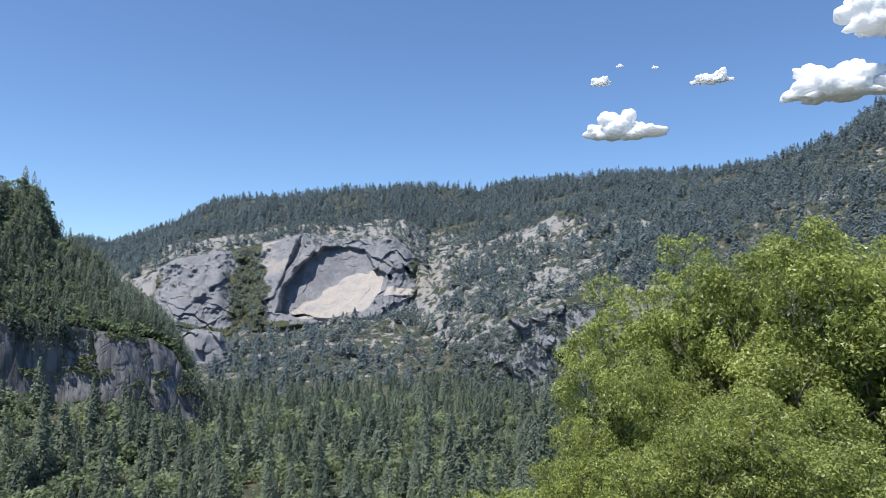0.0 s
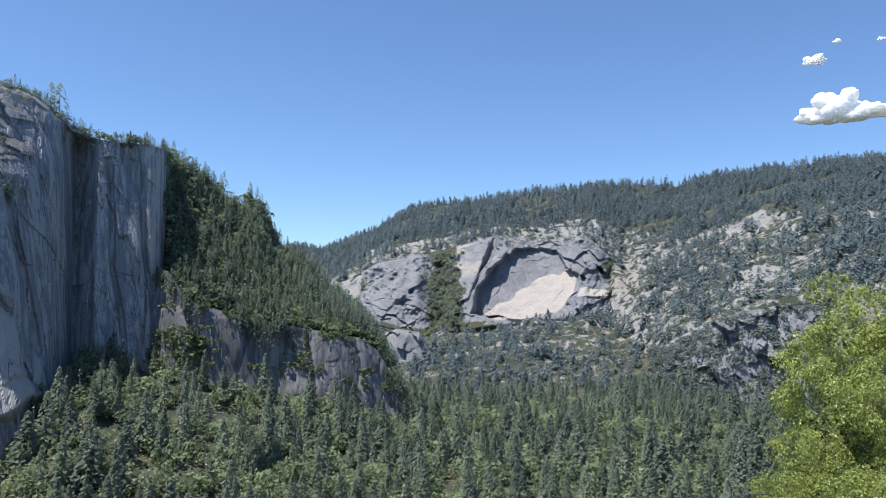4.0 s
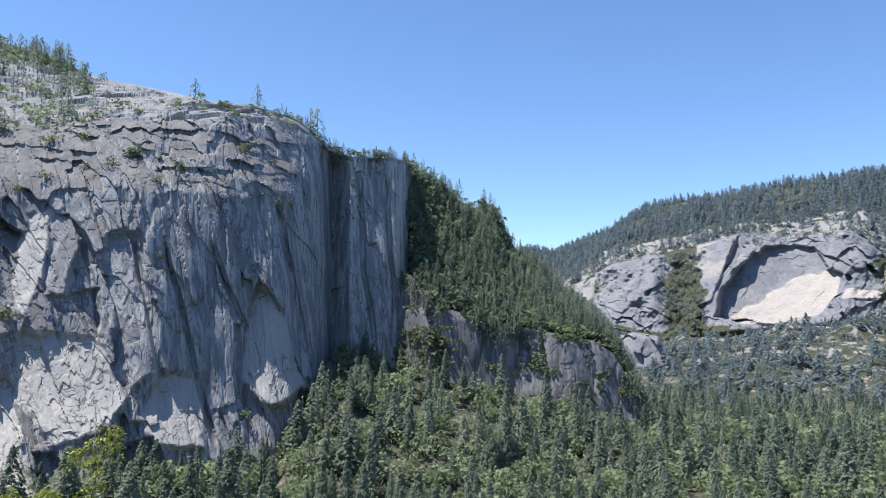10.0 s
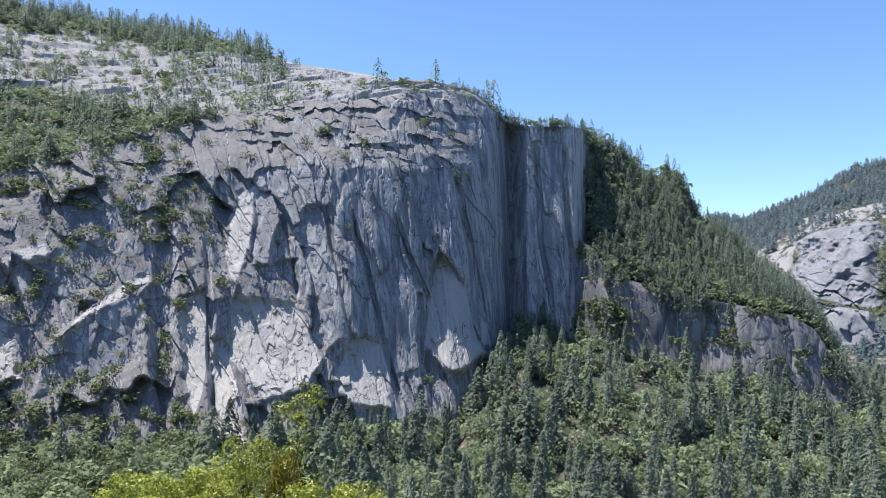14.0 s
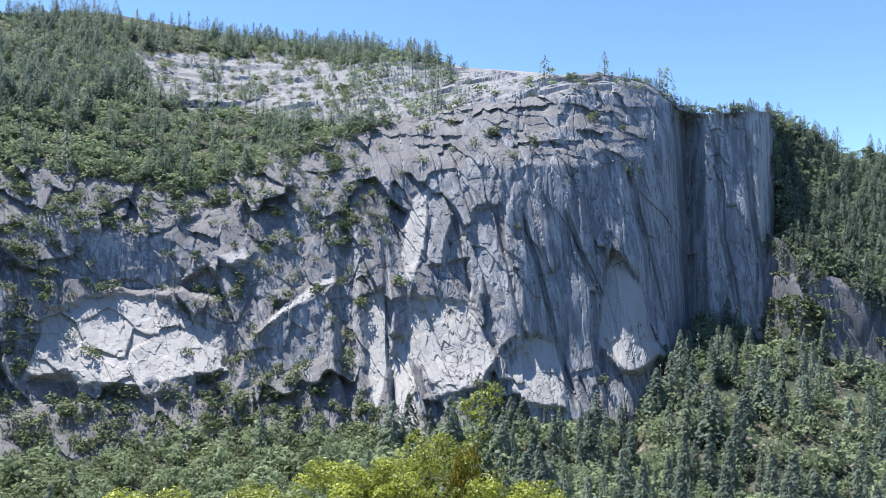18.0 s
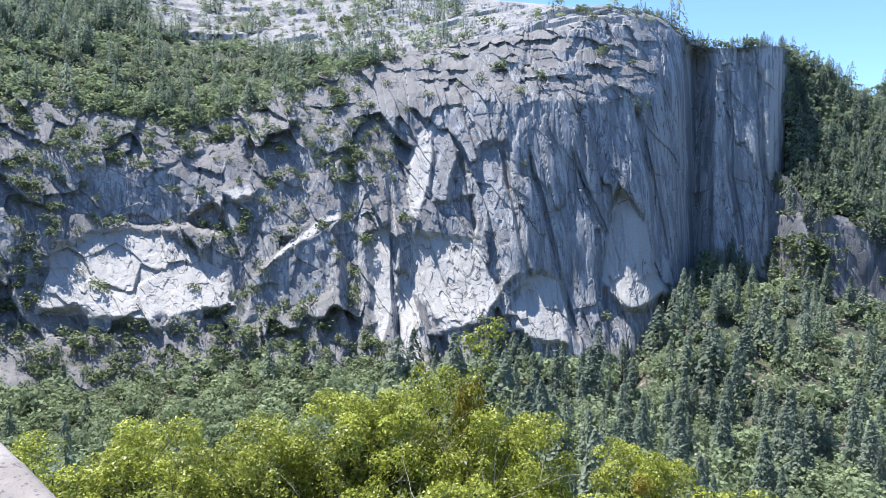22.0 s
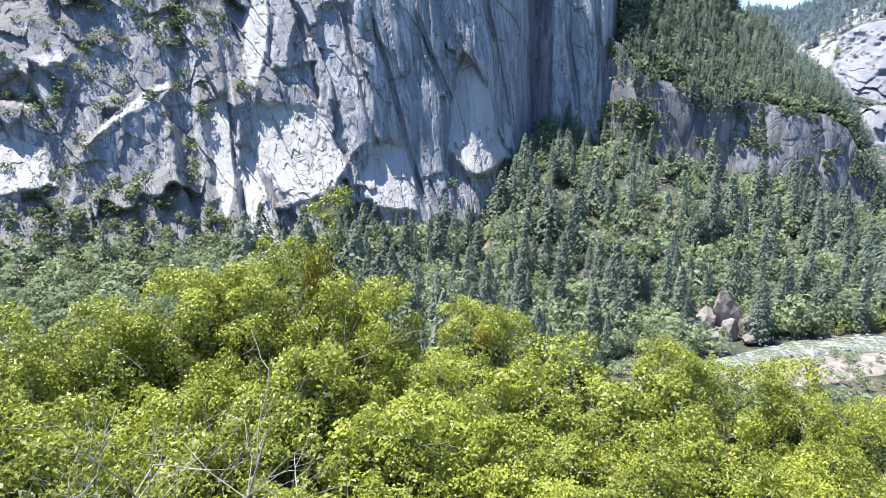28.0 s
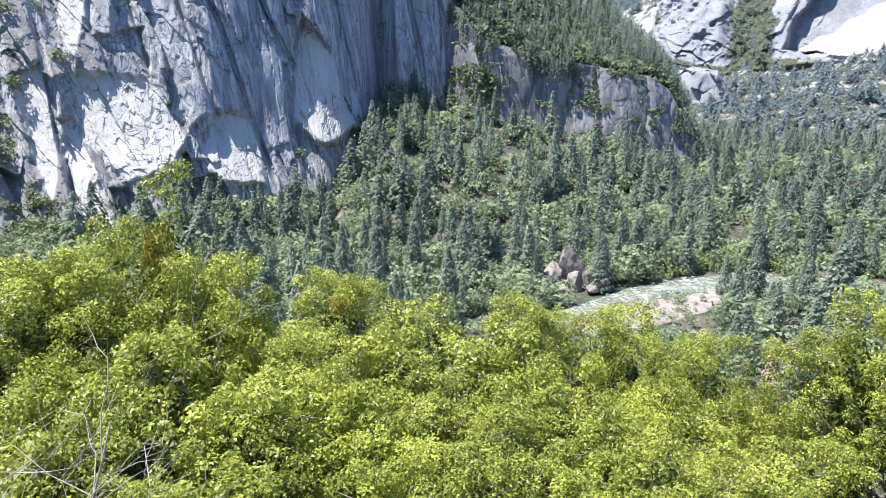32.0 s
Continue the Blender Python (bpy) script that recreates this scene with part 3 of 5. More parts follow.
def wall_relief(a, v, el, z):
    s = np.radians(a) * 580
    bend = fbm(s / 60, z / 60, 0, 3, 0.5, 14)
    west = 1 - step(-71, -66, a)
    east = step(-58, -53, a)
    pillar = step(-42.6, -41.6, a)
    slant = s + (0.30 - 0.22 * east) * z + bend * 9
    col, jc = blocks(slant / 21, z / (95 + 90 * east) + bend * 0.2, 3, 1.1, 0.5)
    big, jg = facets((s + 0.35 * z + bend * 12) / 40, (z - 0.15 * s + bend * 12) / 80, 8, 1.3, 0.5)
    plates, jp = facets((s + 0.40 * z + bend * 8) / 18, (z - 0.25 * s + bend * 8) / 62, 4, 1.3, 0.6)
    flat, jf = facets((s + 0.45 * z + bend * 8) / 26, (z - 0.25 * s + bend * 8) / 34, 14, 1.3, 0.6)
    plates, jp = plates * (1 - west) + flat * west, jp * (1 - west) + jf * west
    sml, js = blocks((s + 0.35 * z + bend * 5) / 10, (z - 0.2 * s) / (17 + 40 * east) + bend, 5, 1.3, 0.6)
    pipes, jq = facets((s + 0.12 * z + bend * 6) / 8.5, z / 75 + bend * 0.5, 16, 1.2, 0.8)
    tiny, jt = facets((s + 0.2 * z + bend * 4) / 4.2, z / (8 + 22 * east) + bend, 6, 0.9)
    out = fbm(s / 80, z / 150, 0, 3, 0.5, 11) * 6
    out += col * (4.6 - 0.6 * east) - 1.3 * (1 - step(0, 0.05, jc))
    out += big * (9.0 - 6.8 * east) * (1 - 0.8 * pillar) + plates * (4.2 + 1.6 * west) * (1 - 0.85 * east) - 1.2 * (1 - step(0, 0.05, jp)) * (1 - 0.5 * east)
    out += pipes * (0.5 + 1.5 * east) - 1.0 * east * (1 - step(0, 0.08, jq)) + sml * (2.0 - 0.8 * east) + tiny * (0.75 - 0.25 * east)
    band = step(8.3, 10.5, el + bend) * step(-70, -62, a) * (1 - step(-47, -44.5, a))
    rough, jr = facets((s + 0.2 * z + bend * 9) / 15, (z + 0.12 * s) / 9 + bend, 7, 1.1, 0.8)
    out = out * (1 - 0.5 * band) + band * (rough * 3.0 + plates * 2.2 + flat * 1.6 - 1.0 * (1 - step(0, 0.08, jr)) - 3)
    aw, ew = a + fbm(s / 22, z / 22, 0, 4, 0.6, 17) * 0.7, el + fbm(s / 22, z / 22, 5, 4, 0.6, 18) * 0.7
    for corners, proud, right, rise, _ in PLATES + MORE_PLATES:
        m = inside(aw, ew, corners, 0.28)
        ac, ec = sum(q for q, _ in corners) / len(corners), sum(q for _, q in corners) / len(corners)
        out = out * (1 - 0.8 * m) + m * (proud + right * (a - ac) + rise * (el - ec) + sml * 0.9 + tiny * 0.5 + plates * 1.3)
    for points in CRACKS:
        out -= 5.0 * crack_depth(a + bend * 0.3, el, points, 0.30)
    # the dark corner beside the pillar, the gully, the notch under the flake
    out -= 34 * np.clip(1 - np.abs(a + 42.6) / 1.3, 0, 1) * (1 - step(0.66, 0.74, v))
    out -= 9 * bump2(a, el, -69.2, -4, 0.7, 9, 0.5) + 7 * inside(aw, ew, ((-60.9, 0.9), (-59.5, 0.9), (-59.2, -2.0), (-59.9, -1.4)))
    slabs, js = blocks((s + bend * 12) / 44, (z + 0.1 * s + bend * 10) / 11, 9, 1.0)
    high = step(0.70, 0.76, v)
    out = out * (1 - 0.85 * high) + high * slabs * 6.5
    return out * step(0.0, 0.05, v) * (1 - step(0.93, 1.0, v)) + 18 * (1 - step(0, 0.24, v)) * (1 - step(-46.5, -43.5, a))


def wall_pale(a, el):
    p = 0.0 * a
    aw, ew = a + fbm(a * 0.7, el * 0.7, 0, 3, 0.5, 19) * 0.3, el + fbm(a * 0.7, el * 0.7, 3, 3, 0.5, 19) * 0.3
    for corners, _, _, _, pale in PLATES + MORE_PLATES:
        p = np.maximum(p, pale * inside(aw, ew, corners, 0.25))
    p = np.maximum(p, high_slab(a, el) * 0.48)
    return np.maximum(p, 0.14 * step(10, 13, el) * step(-68, -62, a) * (1 - step(-52, -48, a)))


def wall_soil(a, el):
    rr, rz = line(RIM, a)
    over = step(0.0, 1.2, el - np.degrees(np.arctan2(rz, rr)))
    return over * (1 - 0.55 * high_slab(a, el)) * (0.85 - 0.25 * step(-74, -66, a)) + 0.35 * bump2(a, el, -70, 5, 3, 2) + 0.35 * (1 - step(-11, -9, el))


def benches(a, v, r):
    """Rises of the slabs above the rim, which lie like broad, broken steps along the slope."""
    s = np.radians(a) * 650 + 0 * r
    bend = fbm(s / 70, r / 70, 0, 3, 0.5, 91)
    steps, js = facets((s + bend * 25) / 48, (r + 0.25 * s + bend * 10) / 15, 92, 1.0, 0.9)
    rubble, _ = facets((s + bend * 9) / 11, (r + bend * 5) / 6, 93, 1.2, 0.8)
    return step(0.70, 0.76, v) * (1 - step(0.96, 1.0, v)) * (steps * 2.6 + rubble * 0.9 - 1.2 * (1 - step(0, 0.1, js)))


wall = cliff("wall_south", -104, -36.0, 0.08, 370, (WALL_FOOT, WALL_MID, WALL_CAP, WALL_RIM, WALL_TOP), (0, 0.30, 0.58, 0.72, 1), wall_relief, ROCK, "tall grey granite cliff with vertical cracks and pale slabs", wall_pale, wall_soil, 9, benches)

BUTT_FOOT = sunk(cut(FOOT, -38, -18), -12, 0) + [(-17.2, 636, -122)]
BUTT_RIM = [(-38, 690, up(3.2, 690))] + cut(RIM, -36.35, -17.4) + [(-17.2, 645, -118)]


def buttress_relief(a, v, el, z):
    s = np.radians(a) * 720
    bend = fbm(s / 50, z / 50, 0, 3, 0.5, 24)
    col, jc = blocks((s + 0.15 * z + bend * 8) / 22, z / 80 + bend * 0.2, 23, 1.4)
    sml, _ = blocks((s + bend * 5) / 8, z / 26 + bend, 25, 1.4)
    out = col * 6.0 - 1.0 * (1 - step(0, 0.06, jc)) + sml * 1.6 + fbm(s / 55, z / 80, 0, 3, 0.5, 22) * 10
    return out * step(0, 0.08, v) * (1 - 0.6 * step(0.9, 1, v))


buttress = cliff("wall_east", -38, -17.2, 0.10, 75, (BUTT_FOOT, BUTT_RIM), (0, 1), buttress_relief, ROCK_SPUR_SHADED, "granite band under a wooded spur, darkened in colour for its shade")

DOME_FOOT, DOME_RIM = sunk(cut(FAR_LOW, -34, 2), -6, -14), sunk(cut(FAR_BROW, -34, 4), 0, -8)
DOME_EDGE = ((-24.5, 0.0), (-21.5, 0.8), (-17.5, 0.9), (-15.5, 0.75), (-13.5, 1.0), (-4.6, 1.0), (-2.4, 0.8), (-0.6, 0.0))


# the dome's great forms, as on the nearer wall: hollow under the arch, slabs, the arch's rim, the pale slab, the bench over it, broken ribs
DOME_PLATES = (
    (((-12.9, -0.8), (-12.3, 1.6), (-10.4, 3.9), (-8.3, 4.6), (-6.3, 4.3), (-5.6, 2.7), (-7.0, 0.6), (-10.5, -1.2)), -44, 1.0, 7.0, 0.0),
    (((-21.9, 0.3), (-19.6, 4.2), (-16.5, 4.4), (-16.9, 2.0), (-19.7, -0.4)), 8, 2.0, -3.0, 0.35),
    (((-14.0, 0.2), (-15.6, 3.2), (-14.5, 4.6), (-11.6, 5.6), (-12.5, 2.4), (-13.0, 0.4)), 10, 2.5, -3.0, 0.45),
    (((-13.0, 0.8), (-12.4, 3.0), (-11.4, 5.4), (-10.2, 5.2), (-11.6, 3.6), (-12.6, 1.0)), -26, -4.0, 3.0, 0.0),
    (((-12.5, 1.2), (-11.4, 3.8), (-9.8, 5.0), (-9.0, 4.7), (-10.6, 3.5), (-12.1, 1.2)), 12, 3.0, -4.0, 0.4),
    (((-12.1, -0.8), (-7.4, 2.1), (-5.3, 2.6), (-4.7, 2.2), (-4.9, 0.9), (-6.5, -0.7), (-10, -1.4)), -14, 0.0, -11.0, 1.0),
    (((-7.9, 5.0), (-7.8, 5.6), (-4.3, 5.7), (-4.2, 5.0)), 4, 0.0, -8.0, 0.5),
    (((-4.8, 0.5), (-4.5, 1.3), (-2.0, 1.3), (-2.0, 0.6)), 6, 0.0, -8.0, 0.75))


def dome_relief(a, v, el, z):
    s = np.radians(a) * 1550
    bend = fbm(s / 90, z / 90, 0, 3, 0.5, 34)
    blk, jb = facets((s + 0.35 * z + bend * 20) / 62, (z + 0.2 * s + bend * 12) / 60, 31, 1.4, 0.6)
    sml, _ = blocks((s + 0.3 * z + bend * 12) / 20, z / 24 + bend, 33, 1.6)
    ribs, _ = facets((s - 0.5 * z + bend * 14) / 26, (z + 0.2 * s) / 30 + bend, 39, 1.3)
    out = blk * 5 + sml * 3 + ribs * (3 + 8 * step(-5, -4, a)) + fbm(s / 120, z / 120, 0, 3, 0.5, 32) * 8
    aw, ew = a + fbm(s / 45, z / 45, 0, 4, 0.6, 36) * 0.5, el + fbm(s / 45, z / 45, 4, 4, 0.6, 36) * 0.5
    for corners, proud, right, rise, _ in DOME_PLATES:
        m = inside(aw, ew, corners, 0.1)
        ac, ec = sum(q for q, _ in corners) / len(corners), sum(q for _, q in corners) / len(corners)
        out = out * (1 - 0.92 * m) + m * (proud + right * (a - ac) + rise * (el - ec) + sml * 1.6 + ribs * 1.0)
    edge = np.interp(a, [q for q, _ in DOME_EDGE], [q for _, q in DOME_EDGE])
    edge = np.clip(edge + fbm(s / 50, z / 50, 0, 4, 0.6, 38) * 0.9 * (edge < 0.99), 0, 1)
    notch = 34 * bump2(a, el, -15.9, 1.2, 1.2, 3.0, 0.4)
    return (out + 6) * step(0, 0.06, v) * (1 - step(0.95, 1, v)) - 70 * (1 - edge) - notch - 14 * (1 - step(0, 0.06, v)) - 8 * step(0.95, 1, v)


def dome_pale(a, el):
    p = 0.0 * a
    aw, ew = a + fbm(a, el, 0, 3, 0.5, 37) * 0.3, el + fbm(a, el, 3, 3, 0.5, 37) * 0.3
    for corners, _, _, _, pale in DOME_PLATES:
        p = np.maximum(p, pale * inside(aw, ew, corners, 0.15))
    return p


def dome_soil(a, el):
    low, top = line(DOME_FOOT, a), line(DOME_RIM, a)
    e0, e1 = np.degrees(np.arctan2(low[1], low[0])), np.degrees(np.arctan2(top[1], top[0]))
    v = (el - e0) / (e1 - e0)
    g = 0.62 * (1 - step(0.05, 0.2, v)) * (1 - bump2(a, el, -8.5, -0.5, 4, 1.5)) + 0.2 * step(0.88, 0.98, v) + 0.8 * bump2(a, el, -15.2, 1.0, 1.3, 3.4, 0.5)
    return np.maximum(np.maximum(g, 0.75 * (1 - step(-23.4, -20.5, a))), 0.75 * step(-3.6, -1.2, a + 0.5 * fbm(a * 2, el * 2, 0, 3, 0.5, 35))) + 0.14


dome = cliff("wall_far_dome", -24.5, -0.6, 0.075, 130, (DOME_FOOT, DOME_RIM), (0, 1), dome_relief, ROCK_HAZED, "far granite dome face with an arch and a pale slab", dome_pale, dome_soil)

CRAG_FOOT = sunk(cut(FAR_FOOT, -1, 14) + [(14, 880, -125)], -4, -6)
CRAG_RIM = sunk([(-2, 1060, up(-3.6, 1060))] + cut(FAR_LOW, 1.9, 14), 2, -10)


def crag_relief(a, v, el, z):
    s = np.radians(a) * 960
    bend = fbm(s / 50, z / 50, 0, 3, 0.5, 44)
    blk, jb = facets((s + 0.4 * z + bend * 14) / 30, (z - 0.2 * s + bend * 8) / 44, 41, 1.6, 0.8)
    sml, _ = facets((s + 0.3 * z + bend * 7) / 11, z / 18 + bend, 43, 1.5)
    side = step(0.5, 2.5, a) * (1 - step(12.5, 14, a))
    return (blk * 8 + sml * 3.0 + bend * 12) * step(0, 0.1, v) * side - 10 * step(0.88, 1.0, v) - 24 * (1 - side)


crag = cliff("wall_far_crag", 0.5, 14, 0.09, 95, (CRAG_FOOT, CRAG_RIM), (0, 1), crag_relief, ROCK_HAZED, "broken granite crags among scrub across the valley", None, lambda a, el: 0.2 + 0.5 * (1 - step(1, 3, a)) + 0.5 * step(12, 13.5, a))
KNOB_FOOT = [(-21, 1180, up(-5.8, 1180)), (-15.5, 1180, up(-5.8, 1180))]
KNOB_RIM = [(a, r, up(e, r)) for a, r, e in ((-21, 1230, -4.6), (-20.2, 1225, -2.4), (-19, 1220, -1.9), (-17.2, 1220, -2.2), (-16.4, 1230, -3.6), (-15.5, 1240, -5.4))]
knob = cliff("wall_far_knob", -21, -15.5, 0.09, 50, (KNOB_FOOT, KNOB_RIM), (0, 1), (lambda a, v, el, z: facets(np.radians(a) * 1200 / 20, z / 24, 47, 1.5)[0] * 5 - 16 * step(0.9, 1, v)), ROCK_HAZED, "small granite knob below the far dome")
# ---------------------------------------------------------------- trees
def fir_shape(rng, branches, width=0.14, bare=0.12, trunk=True):
    """A conifer one metre high: uneven whorls of short needle sprays round a tapered stem. Vertices, triangles, slots (0 needles, 1 bark)."""
    v, f, s = [], [], []
    lean = [rng.uniform(0.7, 1.2) for _ in range(7)]
    for i in range(branches):
        h = bare + (1.0 - bare) * ((i + rng.random()) / branches) ** 0.92
        a = i * 2.399 + rng.uniform(-0.5, 0.5)
        reach = width * (0.07 + 0.93 * min(1.0, 1.45 * (1 - h)) ** 0.85) * lean[int(a * 1.1 + h * 9) % 7]
        out = reach * rng.uniform(0.25, 1.0) ** 0.5
        size = (0.048 if branches > 600 else 0.075 if branches > 100 else 0.13 if branches > 40 else 0.19) * width / 0.2 * rng.uniform(0.6, 1.25) * (0.45 + 0.55 * (1 - h))
        c = Vector((math.cos(a) * out, math.sin(a) * out, h - 0.25 * out))
        d = Vector((math.cos(a), math.sin(a), rng.uniform(-1.6, 0.15))).normalized()
        t = Vector((-math.sin(a), math.cos(a), rng.uniform(-0.5, 0.5))).normalized()
        k = len(v)
        v += [tuple(c - d * size * 0.7 + Vector((0, 0, 0.3 * size))), tuple(c + d * size * 0.5 + t * size * 0.6), tuple(c + d * size * rng.uniform(0.4, 0.8) - t * size * 0.6)]
        f += [(k, k + 1, k + 2)]
        s += [0]
    if trunk:
        k = len(v)
        for z, w in ((0, 0.011), (0.9, 0.003)):
            v += [(w * math.cos(q * 2.1), w * math.sin(q * 2.1), z) for q in range(3)]
        for q in range(3):
            n = (q + 1) % 3
            f += [(k + q, k + n, k + 3 + n), (k + q, k + 3 + n, k + 3 + q)]
            s += [1, 1]
    return np.array(v), np.array(f), np.array(s)


def bush_shape(rng, leaves, flat=0.8, clumps=7, leaf=1.0):
    """A round broad-leaved tree or shrub one metre high: sprays of leaves in uneven clumps."""
    v, f = [], []
    heads = [(rng.uniform(-0.3, 0.3), rng.uniform(-0.3, 0.3), rng.uniform(0.25, 0.8), rng.uniform(0.16, 0.30)) for _ in range(clumps)]
    for i in range(leaves):
        cx, cy, cz, cr = heads[i % clumps]
        d = Vector((rng.gauss(0, 1), rng.gauss(0, 1), rng.gauss(0.3, 1))).normalized()
        p = Vector((cx, cy, cz)) + d * cr * rng.uniform(0.75, 1.1)
        n = (d + Vector((rng.gauss(0, 1), rng.gauss(0, 1), rng.gauss(0, 1))) * 0.35).normalized()
        t = n.orthogonal().normalized()
        t.rotate(Matrix.Rotation(rng.uniform(0, 6.3), 3, n))
        b = n.cross(t)
        w = leaf * cr * rng.uniform(0.4, 0.75)
        k = len(v)
        v += [tuple(p + t * w), tuple(p + b * w * 0.8 - t * w * 0.6), tuple(p - b * w * 0.8 - t * w * 0.6 * rng.uniform(0.6, 1.4))]
        f += [(k, k + 1, k + 2)]
    v = np.array(v)
    v[:, 2] = np.maximum(v[:, 2] * flat / 0.8, 0)
    return v, np.array(f), np.zeros(len(f), int)


def scatter(name, shapes, spots, material, label, category, seed=1):
    """One object of kind stuff: the shapes set out at the spots (x, y, z, height, girth)."""
    rng = np.random.default_rng(seed)
    V, F, S, T, base = [], [], [], [], 0
    which, turn, tone = rng.integers(0, len(shapes), len(spots)), rng.uniform(0, 6.283, len(spots)), rng.beta(2, 2.4, len(spots))
    for k, (v, f, s) in enumerate(shapes):
        sel = np.nonzero(which == k)[0]
        if not len(sel):
            continue
        c, q = np.cos(turn[sel])[:, None], np.sin(turn[sel])[:, None]
        hgt, gir = spots[sel, 3][:, None], (spots[sel, 3] * spots[sel, 4])[:, None]
        x = (v[None, :, 0] * c - v[None, :, 1] * q) * gir + spots[sel, 0][:, None]
        y = (v[None, :, 0] * q + v[None, :, 1] * c) * gir + spots[sel, 1][:, None]
        z = v[None, :, 2] * hgt + spots[sel, 2][:, None]
        V.append(np.stack([x, y, z], -1).reshape(-1, 3))
        F.append((f[None] + (np.arange(len(sel)) * len(v))[:, None, None] + base).reshape(-1, 3))
        S.append(np.tile(s, len(sel)))
        T.append(np.clip(np.repeat(tone[sel], len(f)) + rng.normal(0, 0.13, len(sel) * len(f)), 0, 1))
        base += len(sel) * len(v)
    ob = new(name, raw_mesh(name, np.concatenate(V), np.concatenate(F), material, False, np.concatenate(T), np.concatenate(S)))
    return tagged(ob, label, category, kind="stuff")


def spots_in(n, az, r, keep, size, girth=(0.85, 1.2), seed=1, sink=0.02, power=1.0):
    """Spots on the ground within bearings and distances, thinned by keep(az, r, x, y, z) in 0 to 1."""
    rng = np.random.default_rng(seed)
    a = rng.uniform(az[0], az[1], n)
    d = np.sqrt(rng.uniform(r[0] ** 2, r[1] ** 2, n))
    x, y = d * np.sin(np.radians(a)), d * np.cos(np.radians(a))
    z = height(a, d)
    ok = rng.random(n) < keep(a, d, x, y, z)
    h = rng.uniform(*size, n) * rng.uniform(0.75, 1.1, n)
    return np.stack([x, y, z - h * sink, h, rng.uniform(*girth, n)], -1)[ok]


def cut_faces(bm, rng, n, size):
    """Breaks a round lump into flat faces, as rock splits along its joints."""
    planes = [(Vector((rng.gauss(0, 1), rng.gauss(0, 1), rng.gauss(0, 0.8))).normalized(), size * rng.uniform(0.45, 0.85)) for _ in range(n)]
    for q in bm.verts:
        for d, h in planes:
            over = q.co.dot(d) - h
            if over > 0:
                q.co -= d * over


def stone_shape(rng):
    """A boulder one metre across, with broken faces."""
    bm = bmesh.new()
    bmesh.ops.create_icosphere(bm, subdivisions=1, radius=0.5)
    cut_faces(bm, rng, 7, 0.5)
    v, f = np.array([tuple(q.co) for q in bm.verts]), np.array([[q.index for q in k.verts] for k in bm.faces])
    bm.free()
    return v * (1, 1, 0.8), f, np.zeros(len(f), int)


rng = random.Random(4)
FIRS = [fir_shape(rng, 300, rng.uniform(0.15, 0.23), rng.uniform(0.06, 0.28)) for _ in range(9)]
FIRS_LOW = [fir_shape(rng, 101, rng.uniform(0.17, 0.25), 0.08) for _ in range(6)]
FIRS_TINY = [fir_shape(rng, 30, rng.uniform(0.18, 0.26), 0.04, False) for _ in range(6)]
SNAGS = [fir_shape(rng, 9, 0.07, 0.3) for _ in range(4)]
BUSHES = [bush_shape(rng, 100, clumps=10, leaf=0.62) for _ in range(7)]
BUSHES_FINE = [bush_shape(rng, 200, clumps=15, leaf=0.5) for _ in range(6)]
BUSHES_LOW = [bush_shape(rng, 34, clumps=6, leaf=0.9) for _ in range(6)]
STONES = [stone_shape(rng) for _ in range(6)]
# the river's far edge and the width of its bed: bearing, distance, width
RIVER = [(-60, 262, 16), (-45, 268, 18), (-34, 292, 22), (-27, 334, 24), (-22.6, 368, 24), (-15.4, 407, 26), (-8, 424, 24), (10, 432, 22), (34, 436, 20)]


def patch(x, y, scale, seed, lo=0.0, hi=0.3):
    return step(lo, hi, fbm(x / scale, y / scale, 0, 3, 0.5, seed))


def dry(a, d):
    """0 in the river and on its gravel bar."""
    fr, w = line(RIVER, a)
    bar = 45 * step(-27, -24, a) * (1 - step(-19, -15, a))
    open_ = (a > -36) & (a < -15.4) & (d < fr + 4) & (d > 282)
    crop = (a > -28.4) & (a < -25.6) & (d < 390) & (d > fr + 7)
    return ~(((d < fr + 4) & (d > fr - w - bar - 4)) | open_ | crop)


def valley(a, d, x, y, z):
    ff, _ = line(FAR_FOOT, a)
    fr, _ = line(FOOT, a)
    talus = step(0.25, 0.4, fbm(x / 45, y / 45, 0, 3, 0.5, 57)) * (a < -20)
    return dry(a, d) * np.where(a < -18, d < fr - 2, d < ff + 60) * (0.6 + 0.4 * patch(x, y, 60, 51, -0.3, 0.2)) * (1 - 0.4 * talus)


def western(a, d, x, y, z):
    """Less tall wood, more scrub under the western cliff."""
    return valley(a, d, x, y, z) * (0.07 + 0.93 * step(-66, -60, a))


def spur(a, d, x, y, z):
    rr, _ = line(RIM, a)
    cr, _ = line(CREST, a)
    t = np.clip((d - rr) / (cr - rr + 1), 0, 1)
    return ((d > rr + 14) & (d < cr + 12)) * (1 - 0.75 * step(0.85, 1.0, t)) * (0.4 + 0.6 * patch(x, y, 40, 58, -0.3, 0.1))


